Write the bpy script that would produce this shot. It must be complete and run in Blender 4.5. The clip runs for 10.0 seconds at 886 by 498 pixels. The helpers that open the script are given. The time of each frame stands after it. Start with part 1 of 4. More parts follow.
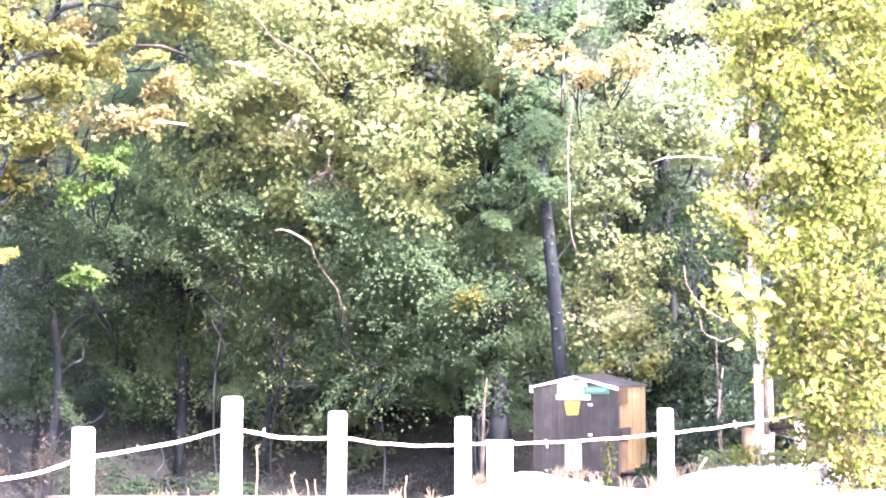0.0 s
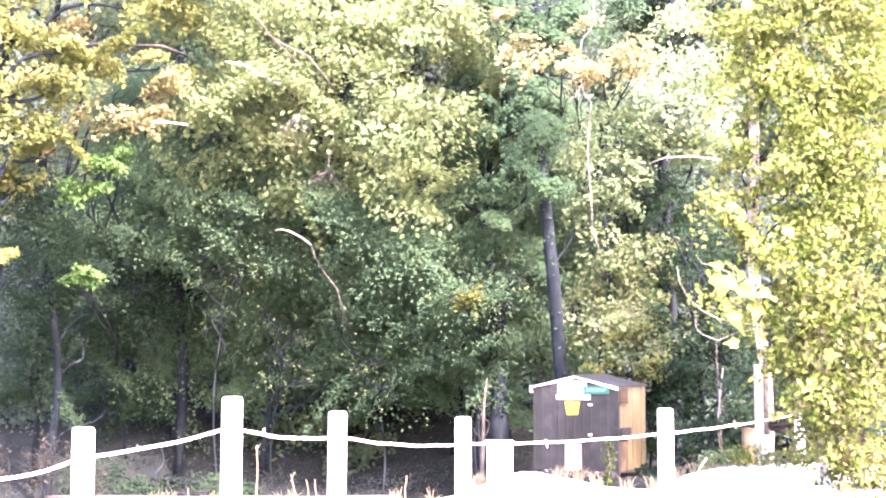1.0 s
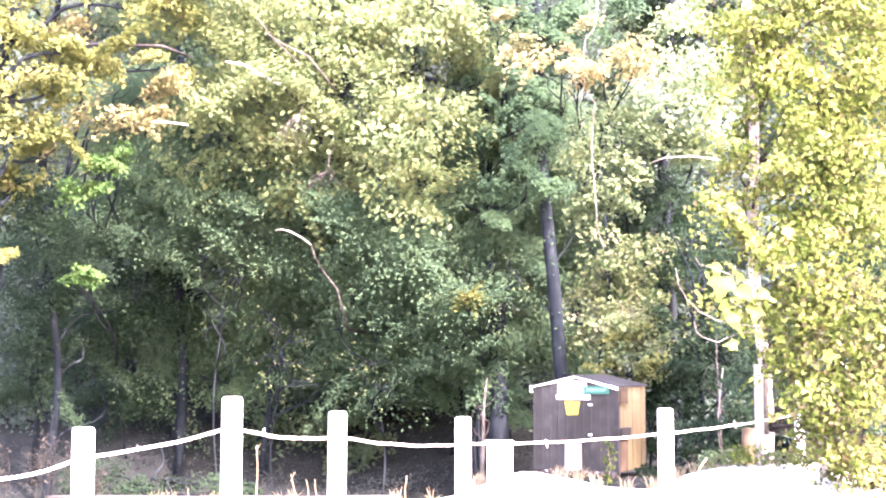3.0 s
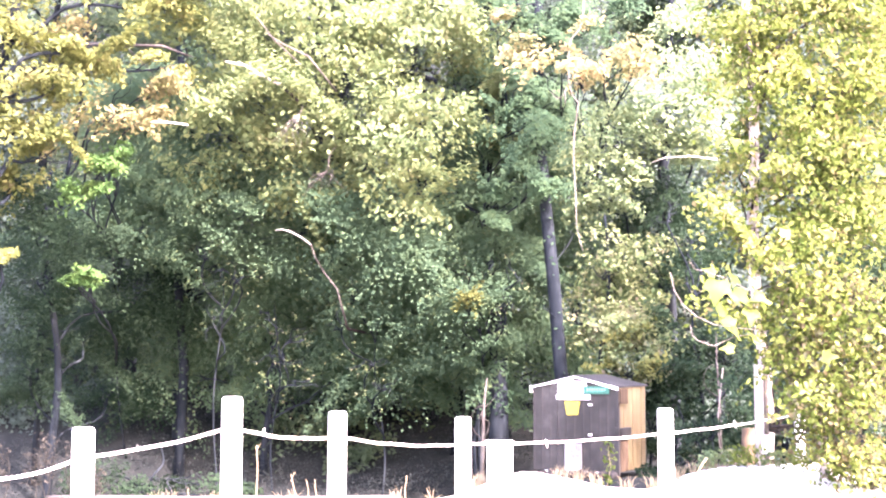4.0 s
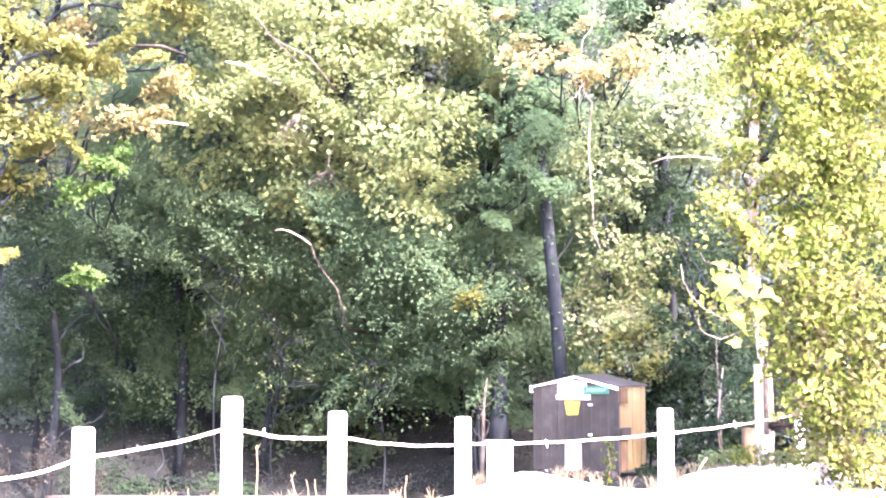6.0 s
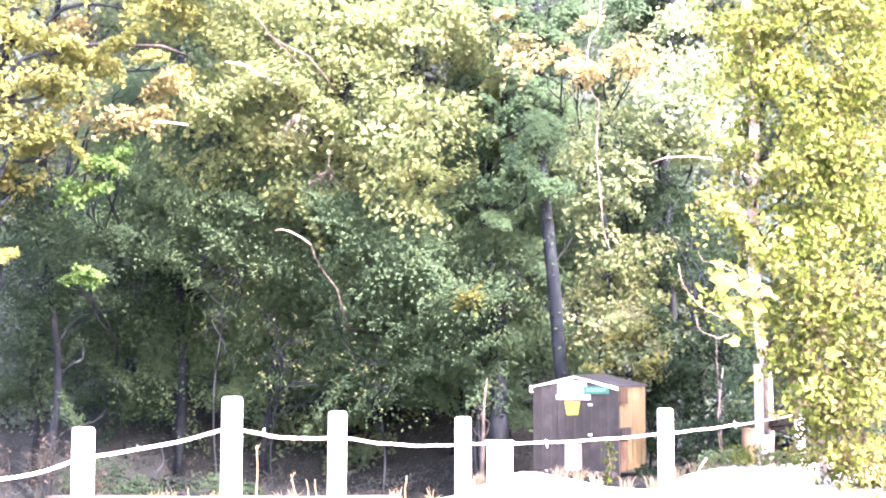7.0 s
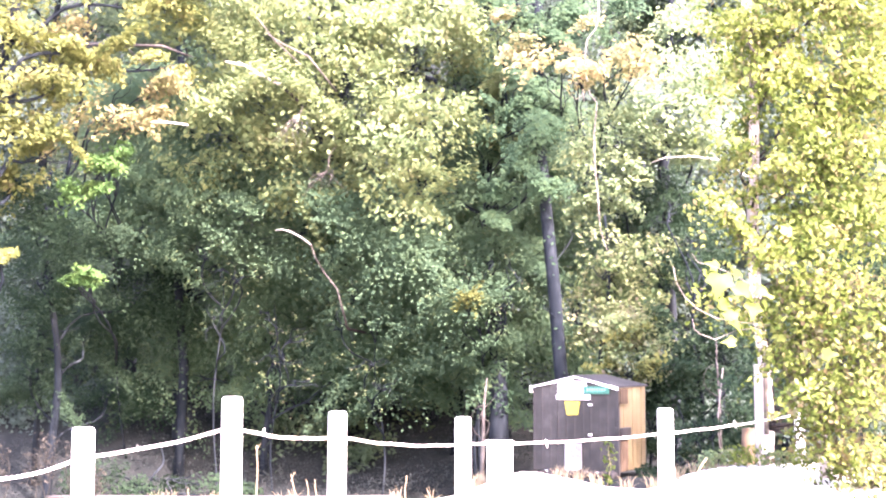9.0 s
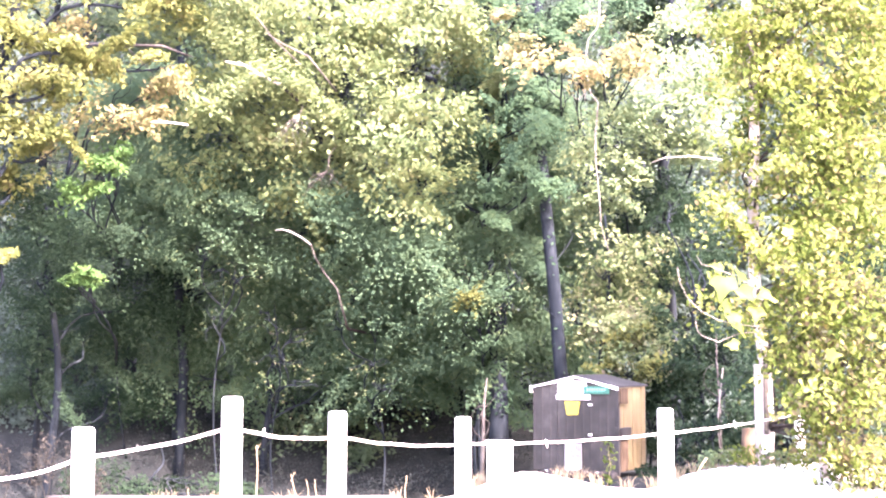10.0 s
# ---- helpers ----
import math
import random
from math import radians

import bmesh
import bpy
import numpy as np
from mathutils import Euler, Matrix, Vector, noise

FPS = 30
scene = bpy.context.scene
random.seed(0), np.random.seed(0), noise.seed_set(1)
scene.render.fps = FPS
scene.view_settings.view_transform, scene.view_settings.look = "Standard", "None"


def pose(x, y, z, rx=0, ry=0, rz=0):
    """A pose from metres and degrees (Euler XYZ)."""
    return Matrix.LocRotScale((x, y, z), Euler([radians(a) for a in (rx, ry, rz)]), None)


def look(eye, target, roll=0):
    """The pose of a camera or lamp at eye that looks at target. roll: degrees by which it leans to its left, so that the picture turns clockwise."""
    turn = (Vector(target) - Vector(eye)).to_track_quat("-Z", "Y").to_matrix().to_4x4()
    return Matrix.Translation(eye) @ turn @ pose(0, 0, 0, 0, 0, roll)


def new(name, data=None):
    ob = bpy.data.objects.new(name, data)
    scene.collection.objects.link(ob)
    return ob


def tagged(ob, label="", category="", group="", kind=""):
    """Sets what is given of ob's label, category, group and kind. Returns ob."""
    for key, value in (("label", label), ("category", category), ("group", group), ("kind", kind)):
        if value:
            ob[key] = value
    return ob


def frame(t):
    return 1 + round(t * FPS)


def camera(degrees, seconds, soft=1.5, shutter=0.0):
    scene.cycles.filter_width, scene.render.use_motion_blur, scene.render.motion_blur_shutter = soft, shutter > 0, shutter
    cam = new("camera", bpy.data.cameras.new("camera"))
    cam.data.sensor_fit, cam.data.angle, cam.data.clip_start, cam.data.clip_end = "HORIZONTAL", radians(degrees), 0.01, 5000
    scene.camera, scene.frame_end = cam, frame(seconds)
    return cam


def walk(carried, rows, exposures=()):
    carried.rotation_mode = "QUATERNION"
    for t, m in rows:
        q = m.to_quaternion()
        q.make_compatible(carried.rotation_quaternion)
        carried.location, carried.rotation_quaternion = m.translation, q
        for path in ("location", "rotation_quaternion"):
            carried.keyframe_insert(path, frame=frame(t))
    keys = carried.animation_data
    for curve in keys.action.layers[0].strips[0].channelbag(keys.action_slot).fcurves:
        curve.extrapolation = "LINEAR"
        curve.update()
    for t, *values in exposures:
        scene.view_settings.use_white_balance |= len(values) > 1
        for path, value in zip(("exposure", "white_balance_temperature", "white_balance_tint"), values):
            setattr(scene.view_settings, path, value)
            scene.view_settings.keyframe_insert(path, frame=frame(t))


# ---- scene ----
cam = camera(36, 10.0, soft=2.1)
VIEW = pose(0, 0, 1.6, 94.715, 0, 0)
walk(cam, [(0.0, VIEW), (10.0, VIEW)], exposures=[(0.0, 4.50, 6450, 43), (10.0, 4.50, 6450, 43)])

# ---- light: low autumn sun from behind and to the right, clear sky ----
TO_SUN = Vector((0.50, -0.62, 0.74)).normalized()
world = bpy.data.worlds.new("world")
scene.world = world
world.use_nodes = True
wn = world.node_tree
sky = wn.nodes.new("ShaderNodeTexSky")
sky.sky_type, sky.sun_disc = "NISHITA", False
sky.air_density, sky.dust_density = 1.3, 4.0
sky.sun_elevation = math.asin(TO_SUN.z)
sky.sun_rotation = math.atan2(TO_SUN.x, TO_SUN.y)
wn.nodes["Background"].inputs["Strength"].default_value = 0.15
wn.links.new(sky.outputs[0], wn.nodes["Background"].inputs["Color"])
sun = new("sun", bpy.data.lights.new("sun", "SUN"))
sun.data.energy, sun.data.angle, sun.data.color = 2.0, radians(0.5), (1.0, 0.95, 0.86)
sun.matrix_world = look(TO_SUN * 40, (0, 0, 0))


# ---- materials ----
def material(name, rough=0.6, metal=0.0):
    m = bpy.data.materials.new(name)
    m.use_nodes = True
    b = m.node_tree.nodes["Principled BSDF"]
    b.inputs["Roughness"].default_value, b.inputs["Metallic"].default_value = rough, metal
    return m, m.node_tree, b


def ramp(nt, source, colours, low=0.0, high=1.0):
    r = nt.nodes.new("ShaderNodeValToRGB")
    n = len(colours)
    while len(r.color_ramp.elements) < n:
        r.color_ramp.elements.new(0.5)
    for i, c in enumerate(colours):
        r.color_ramp.elements[i].position = low + (high - low) * i / (n - 1)
        r.color_ramp.elements[i].color = (*c, 1)
    nt.links.new(source, r.inputs[0])
    return r


def noise_node(nt, scale, detail=4.0, stretch=(1, 1, 1)):
    co = nt.nodes.new("ShaderNodeTexCoord")
    mp = nt.nodes.new("ShaderNodeMapping")
    mp.inputs["Scale"].default_value = stretch
    t = nt.nodes.new("ShaderNodeTexNoise")
    t.inputs["Scale"].default_value, t.inputs["Detail"].default_value = scale, detail
    nt.links.new(co.outputs["Object"], mp.inputs[0])
    nt.links.new(mp.outputs[0], t.inputs["Vector"])
    return t


def bump(nt, b, source, strength, distance=0.01):
    k = nt.nodes.new("ShaderNodeBump")
    k.inputs["Strength"].default_value, k.inputs["Distance"].default_value = strength, distance
    nt.links.new(source, k.inputs["Height"])
    nt.links.new(k.outputs[0], b.inputs["Normal"])


def mixed(nt, a, b, factor, mode="MIX"):
    x = nt.nodes.new("ShaderNodeMix")
    x.data_type, x.blend_type = "RGBA", mode
    for s, i in ((factor, 0), (a, 6), (b, 7)):
        if isinstance(s, (float, tuple)):
            x.inputs[i].default_value = s
        else:
            nt.links.new(s, x.inputs[i])
    return x.outputs[2]


def grainy(name, colours, scale, rough=0.7, metal=0.0, relief=0.3, stretch=(1, 1, 1), coarse=0.6, gloss=0.5):
    """Two scales of noise in the colour, and a fine relief."""
    m, nt, b = material(name, rough, metal)
    b.inputs["Specular IOR Level"].default_value = gloss
    fine, wide = noise_node(nt, scale, 6, stretch), noise_node(nt, scale * 0.12, 3, stretch)
    f = nt.nodes.new("ShaderNodeMath")
    f.operation = "MULTIPLY_ADD"
    f.inputs[1].default_value = coarse
    s = nt.nodes.new("ShaderNodeMath")
    s.operation = "MULTIPLY"
    s.inputs[1].default_value = 1 - coarse
    nt.links.new(fine.outputs[0], s.inputs[0])
    nt.links.new(wide.outputs[0], f.inputs[0])
    nt.links.new(s.outputs[0], f.inputs[2])
    nt.links.new(ramp(nt, f.outputs[0], colours, 0.27, 0.73).outputs[0], b.inputs["Base Color"])
    bump(nt, b, fine.outputs[0], relief)
    return m


def leafy(name, colours, through_light=0.42, gloss=0.7):
    """Leaf tissue: each leaf its own tone, light passing through it."""
    m, nt, b = material(name, gloss)
    b.inputs["Specular IOR Level"].default_value = 0.1
    geo = nt.nodes.new("ShaderNodeNewGeometry")
    patch = noise_node(nt, 2.3, 2)
    share = nt.nodes.new("ShaderNodeMath")
    share.operation, share.inputs[1].default_value = "MULTIPLY", 0.42
    nt.links.new(geo.outputs["Random Per Island"], share.inputs[0])
    total = nt.nodes.new("ShaderNodeMath")
    total.operation, total.inputs[1].default_value = "MULTIPLY_ADD", 1.3
    nt.links.new(patch.outputs[0], total.inputs[0])
    less = nt.nodes.new("ShaderNodeMath")
    less.operation, less.inputs[1].default_value = "SUBTRACT", 0.36
    nt.links.new(share.outputs[0], less.inputs[0])
    nt.links.new(less.outputs[0], total.inputs[2])
    col = ramp(nt, total.outputs[0], colours)
    wide = noise_node(nt, 0.7, 3)
    tone = ramp(nt, wide.outputs[0], [(0.62, 0.66, 0.6), (0.8, 0.8, 0.8), (1.25, 1.15, 1.0)])
    c = mixed(nt, col.outputs[0], tone.outputs[0], 1.0, "MULTIPLY")
    nt.links.new(c, b.inputs["Base Color"])
    tr = nt.nodes.new("ShaderNodeBsdfTranslucent")
    nt.links.new(c, tr.inputs["Color"])
    mix = nt.nodes.new("ShaderNodeMixShader")
    mix.inputs[0].default_value = through_light
    nt.links.new(b.outputs[0], mix.inputs[1])
    nt.links.new(tr.outputs[0], mix.inputs[2])
    nt.links.new(mix.outputs[0], nt.nodes["Material Output"].inputs["Surface"])
    return m


LEAF = {
    "yellow": leafy("leaf_yellow", [(0.056, 0.084, 0.029), (0.114, 0.138, 0.042), (0.162, 0.178, 0.058), (0.182, 0.163, 0.074)]),
    "olive": leafy("leaf_olive", [(0.074, 0.122, 0.056), (0.127, 0.180, 0.079), (0.178, 0.221, 0.092), (0.201, 0.208, 0.103)]),
    # the next six tones hold the wood's shade, its blue cast and haze
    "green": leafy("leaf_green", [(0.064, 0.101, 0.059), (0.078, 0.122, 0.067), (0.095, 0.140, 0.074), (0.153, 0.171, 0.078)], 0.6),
    "dark": leafy("leaf_hazed", [(0.092, 0.130, 0.114), (0.100, 0.144, 0.121), (0.111, 0.154, 0.123)], 0.6),
    "deep": leafy("leaf_deep_shade", [(0.024, 0.048, 0.028), (0.030, 0.058, 0.032), (0.038, 0.070, 0.036)], 0.55),
    "shade_dun": leafy("leaf_shade_dun", [(0.030, 0.037, 0.037), (0.034, 0.042, 0.040), (0.040, 0.047, 0.043)], 0.5),
    "shade_teal": leafy("leaf_shade_teal", [(0.069, 0.129, 0.075), (0.081, 0.144, 0.082), (0.093, 0.159, 0.086), (0.150, 0.199, 0.088)], 0.6),
    "shade_dusk": leafy("leaf_shade_dusk", [(0.048, 0.096, 0.054), (0.060, 0.115, 0.062), (0.085, 0.139, 0.063)], 0.55),
    "vivid": leafy("leaf_vivid", [(0.040, 0.093, 0.030), (0.068, 0.140, 0.041), (0.112, 0.174, 0.051)]),
    "orange": leafy("leaf_orange", [(0.163, 0.176, 0.073), (0.241, 0.235, 0.105), (0.272, 0.244, 0.122), (0.257, 0.169, 0.105)]),
    "pale": leafy("leaf_pale", [(0.085, 0.149, 0.083), (0.148, 0.215, 0.108), (0.216, 0.280, 0.141), (0.248, 0.264, 0.115)]),
    "cream": leafy("leaf_cream", [(0.047, 0.088, 0.038), (0.086, 0.136, 0.057), (0.150, 0.193, 0.083), (0.213, 0.228, 0.127), (0.190, 0.149, 0.113)]),
    "brown": leafy("leaf_brown", [(0.045, 0.055, 0.03), (0.06, 0.065, 0.035), (0.09, 0.075, 0.04), (0.20, 0.17, 0.05)]),
    "rust": leafy("leaf_rust", [(0.111, 0.122, 0.050), (0.170, 0.169, 0.068), (0.215, 0.182, 0.092), (0.229, 0.213, 0.088)]),
    "vine": leafy("leaf_vine", [(0.021, 0.040, 0.009), (0.049, 0.080, 0.014), (0.105, 0.142, 0.029), (0.188, 0.216, 0.065), (0.246, 0.238, 0.106)], 0.36),
}
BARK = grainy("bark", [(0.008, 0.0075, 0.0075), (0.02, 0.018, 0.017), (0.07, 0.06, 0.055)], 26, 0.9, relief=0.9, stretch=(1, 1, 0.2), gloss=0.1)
# bark with shade put into its near-black blue
SHADE_BARK = grainy("shade_bark", [(0.003, 0.005, 0.007), (0.006, 0.009, 0.012), (0.036, 0.043, 0.048)], 7, 0.9, relief=0.9, stretch=(1, 1, 0.2), gloss=0.1)
PALE_BARK = grainy("pale_bark", [(0.12, 0.11, 0.095), (0.24, 0.22, 0.20), (0.42, 0.40, 0.37)], 30, 0.85, relief=0.6, stretch=(1, 1, 0.3))
MID_BARK = grainy("grey_bark", [(0.025, 0.022, 0.02), (0.06, 0.054, 0.048), (0.20, 0.185, 0.165)], 14, 0.9, relief=0.7, stretch=(1, 1, 0.4), gloss=0.1)
VINE_BARK = grainy("vine_bark", [(0.05, 0.042, 0.036), (0.14, 0.12, 0.105), (0.26, 0.235, 0.21)], 40, 0.8, relief=0.5)
WHITE = grainy("white_paint", [(0.62, 0.60, 0.58), (0.78, 0.77, 0.76), (0.84, 0.83, 0.82)], 14, 0.55, relief=0.25, stretch=(1, 1, 0.3))
ROPE = grainy("rope_fibre", [(0.55, 0.52, 0.46), (0.72, 0.69, 0.63), (0.80, 0.78, 0.72)], 90, 0.85, relief=0.6)
# the palest tones put flecks of sun and sheen into the sheet colour
SHEET = grainy("grey_sheet_metal", [(0.012, 0.0115, 0.0105), (0.018, 0.017, 0.0155), (0.030, 0.028, 0.026), (0.065, 0.062, 0.058), (0.17, 0.165, 0.155)], 6, 0.55, 0.0, 0.1, coarse=0.75, gloss=0.2)
SIGN_MARK = grainy("sign_mark", [(0.10, 0.30, 0.24), (0.14, 0.36, 0.29), (0.18, 0.40, 0.33)], 10, 0.6, relief=0.05)
SIDE_WOOD = grainy("brown_board", [(0.035, 0.024, 0.016), (0.06, 0.042, 0.028), (0.10, 0.07, 0.045)], 14, 0.8, relief=0.4, stretch=(1, 1, 0.1), gloss=0.1)
ROOF = grainy("roof_sheet", [(0.016, 0.016, 0.017), (0.03, 0.03, 0.031), (0.06, 0.058, 0.056)], 12, 0.6, 0.2, 0.1, gloss=0.3)
TAN = grainy("tan_board", [(0.085, 0.060, 0.026), (0.125, 0.092, 0.040), (0.18, 0.135, 0.062)], 12, 0.7, relief=0.3, stretch=(1, 1, 0.1))
PAINT_WHITE = grainy("white_sheet", [(0.66, 0.66, 0.66), (0.80, 0.80, 0.80), (0.84, 0.84, 0.84)], 8, 0.3, relief=0.05)
GALV = grainy("galvanised", [(0.12, 0.12, 0.118), (0.28, 0.28, 0.275), (0.50, 0.50, 0.49)], 12, 0.4, 0.3, 0.1)
GREEN_SIGN = grainy("green_sign", [(0.004, 0.07, 0.045), (0.006, 0.09, 0.06), (0.01, 0.11, 0.075)], 10, 0.65, relief=0.05)
YELLOW_SIGN = grainy("yellow_sign", [(0.26, 0.22, 0.01), (0.34, 0.29, 0.02), (0.38, 0.33, 0.04)], 10, 0.4, relief=0.05)
STONE = grainy("stone", [(0.015, 0.014, 0.013), (0.035, 0.032, 0.03), (0.08, 0.075, 0.07)], 16, 0.9, relief=0.7, gloss=0.1)
TIMBER = grainy("old_timber", [(0.02, 0.018, 0.017), (0.04, 0.036, 0.033), (0.09, 0.08, 0.075)], 22, 0.9, relief=0.6, stretch=(0.1, 1, 1), gloss=0.1)
STRAW = grainy("dry_straw", [(0.10, 0.075, 0.04), (0.19, 0.15, 0.085), (0.30, 0.25, 0.16)], 30, 0.8, relief=0.2)
SEED = leafy("dry_seed", [(0.012, 0.012, 0.010), (0.020, 0.019, 0.015), (0.08, 0.072, 0.055)], 0.2, 0.8)


# ---- building helpers ----
def link(ob, parent):
    ob.parent = parent
    if parent is not None:
        ob.matrix_parent_inverse = parent.matrix_world.inverted()
    return ob


def smooth(me):
    me.polygons.foreach_set("use_smooth", [True] * len(me.polygons))


def part(name, bm, mat, parent, label="", soft=False):
    me = bpy.data.meshes.new(name)
    bm.to_mesh(me)
    bm.free()
    me.materials.append(mat)
    if soft:
        smooth(me)
    ob = new(name, me)
    if label:
        ob["label"] = label
    return link(ob, parent)


def empty(name, m, label, category, group="", kind=""):
    ob = new(name)
    ob.empty_display_size = 0.1
    ob.matrix_world = m
    bpy.context.view_layer.update()
    return tagged(ob, label, category, group, kind)


def box(bm, lo, hi, bevel=0.0, m=Matrix()):
    """An upright block between two corners, its edges rounded."""
    lo, hi = Vector(lo), Vector(hi)
    mid, size = (lo + hi) / 2, hi - lo
    g = bmesh.ops.create_cube(bm, size=1.0, matrix=m @ Matrix.Translation(mid) @ Matrix.Diagonal((*size, 1)))
    if bevel:
        edges = {e for v in g["verts"] for e in v.link_edges}
        bmesh.ops.bevel(bm, geom=list(edges), offset=bevel, segments=2, affect="EDGES", profile=0.6)
    return bm


def tubes(runs, sides=7, rough=0.0, seed=1):
    """A bmesh of tapered tubes, each run a list of (point, radius)."""
    rng = random.Random(seed)
    bm = bmesh.new()
    for run in runs:
        pts = [Vector(p) for p, _ in run]
        rings, side = [], None
        for i, (p, (_, r)) in enumerate(zip(pts, run)):
            d = (pts[min(i + 1, len(pts) - 1)] - pts[max(i - 1, 0)]).normalized()
            if side is None:
                side = d.orthogonal().normalized()
            side = (side - d * side.dot(d)).normalized()
            up = d.cross(side)
            ring = []
            for k in range(sides):
                a = 2 * math.pi * k / sides
                q = r * (1 + rough * (rng.random() - 0.5))
                ring.append(bm.verts.new(p + (side * math.cos(a) + up * math.sin(a)) * q))
            rings.append(ring)
        for a, b in zip(rings, rings[1:]):
            for k in range(sides):
                bm.faces.new((a[k], a[(k + 1) % sides], b[(k + 1) % sides], b[k]))
        bm.faces.new(rings[0][::-1])
        bm.faces.new(rings[-1])
    return bm


def bent(a, b, r0, r1, sway, seed, steps=8):
    """A branch from a to b that wanders by sway and tapers."""
    rng = random.Random(seed)
    a, b = Vector(a), Vector(b)
    ph = [rng.uniform(0, 6.28) for _ in range(4)]
    run = []
    for i in range(steps + 1):
        s = i / steps
        w = sway * math.sin(math.pi * s)
        off = Vector((w * math.sin(5 * s + ph[0]), w * math.sin(4 * s + ph[1]), w * 0.7 * math.sin(6 * s + ph[2])))
        off.z += 0.6 * w
        run.append((a.lerp(b, s) + off, r0 + (r1 - r0) * s))
    return run


# leaf outlines: along the midrib, across it, and out of the leaf's plane
OVAL = (np.array([(-0.5, 0, 0), (0.0, 0.3, 0.1), (0.5, 0, -0.08), (0.0, -0.3, 0.1)]), [(0, 1, 2), (0, 2, 3)])
POINTED = (np.array([(-0.5, 0, 0), (-0.2, 0.27, 0.08), (0.15, 0.22, 0.05), (0.55, 0, -0.12), (0.15, -0.22, 0.05), (-0.2, -0.27, 0.08)]),
           [(0, 1, 2), (0, 2, 3), (0, 3, 4), (0, 4, 5)])
LOBED = (np.array([(-0.35, 0, 0), (-0.45, 0.3, 0.05), (0.0, 0.5, 0.1), (0.1, 0.24, 0.06), (0.55, 0, -0.12),
                   (0.1, -0.24, 0.06), (0.0, -0.5, 0.1), (-0.45, -0.3, 0.05)]),
         [(0, 1, 2), (0, 2, 3), (0, 3, 4), (0, 4, 5), (0, 5, 6), (0, 6, 7)])


def leaves(name, centres, facing, size, mat, parent, rng, shape=OVAL, scatter=0.42):
    """One mesh of single leaves round the given centres; facing is the way that they lean."""
    n = len(centres)
    nrm = facing + rng.normal(0, scatter, (n, 3))
    nrm /= np.linalg.norm(nrm, axis=1)[:, None] + 1e-9
    t = rng.normal(0, 1, (n, 3)) + np.array((0, 0, -0.5))
    t -= nrm * (t * nrm).sum(1)[:, None]
    t /= np.linalg.norm(t, axis=1)[:, None] + 1e-9
    b = np.cross(nrm, t)
    s = size * rng.uniform(0.6, 1.35, n)
    tmpl, tris = shape
    k = len(tmpl)
    co = (centres[:, None, :] + s[:, None, None] * (tmpl[None, :, 0:1] * t[:, None, :] + tmpl[None, :, 1:2] * b[:, None, :]
                                                     + tmpl[None, :, 2:3] * nrm[:, None, :])).reshape(-1, 3)
    if parent is not None:
        co = co - np.array(parent.matrix_world.translation)
    idx = (np.arange(n)[:, None, None] * k + np.array(tris)[None]).reshape(-1)
    me = bpy.data.meshes.new(name)
    me.vertices.add(len(co))
    me.vertices.foreach_set("co", co.reshape(-1))
    me.loops.add(len(idx))
    me.loops.foreach_set("vertex_index", idx)
    me.polygons.add(len(idx) // 3)
    me.polygons.foreach_set("loop_start", np.arange(0, len(idx), 3))
    me.update(calc_edges=True)
    me.materials.append(mat)
    ob = new(name, me)
    ob.parent = parent
    return ob


def spray_points(boughs, leaf, rng, density=1.0, droop=0.25):
    """Leaf places: each bough an ellipsoid filled with small uneven sprays, thicker towards its shell."""
    pts, out = [], []
    for (x, y, z, rx, ry, rz) in boughs:
        area = rx * ry + ry * rz + rx * rz
        sprays = max(3, int(area * 9))
        for _ in range(sprays):
            d = rng.normal(0, 1, 3)
            d /= np.linalg.norm(d)
            r = 0.3 + 1.15 * rng.beta(2.0, 2.2)
            c = np.array((x + d[0] * rx * r, y + d[1] * ry * r, z + d[2] * rz * r))
            k = int(rng.uniform(0.35, 1.5) * 220 * density)
            reach = rng.uniform(0.17, 0.38) * min(1.15, max(0.42, (rx + ry + rz) / 1.6))
            q = np.clip(rng.normal(0, 1, (k, 3)), -1.9, 1.9) * np.array((reach, reach, reach * 0.33))
            q[:, 2] += rng.normal(0, 0.5) * q[:, 0] + rng.normal(0, 0.4) * q[:, 1] - droop * np.hypot(q[:, 0], q[:, 1])
            pts.append(c + q)
            o = np.array((d[0] * 0.6, d[1] * 0.6 - 0.25, d[2] * 0.4 + 0.75)) + rng.normal(0, 0.45, 3)
            out.append(np.repeat(o[None], k, 0))
    return np.concatenate(pts), np.concatenate(out)


def step(v):
    """Rises smoothly from 0 to 1 about 0."""
    return 1 / (1 + math.exp(-max(-50.0, min(50.0, v))))


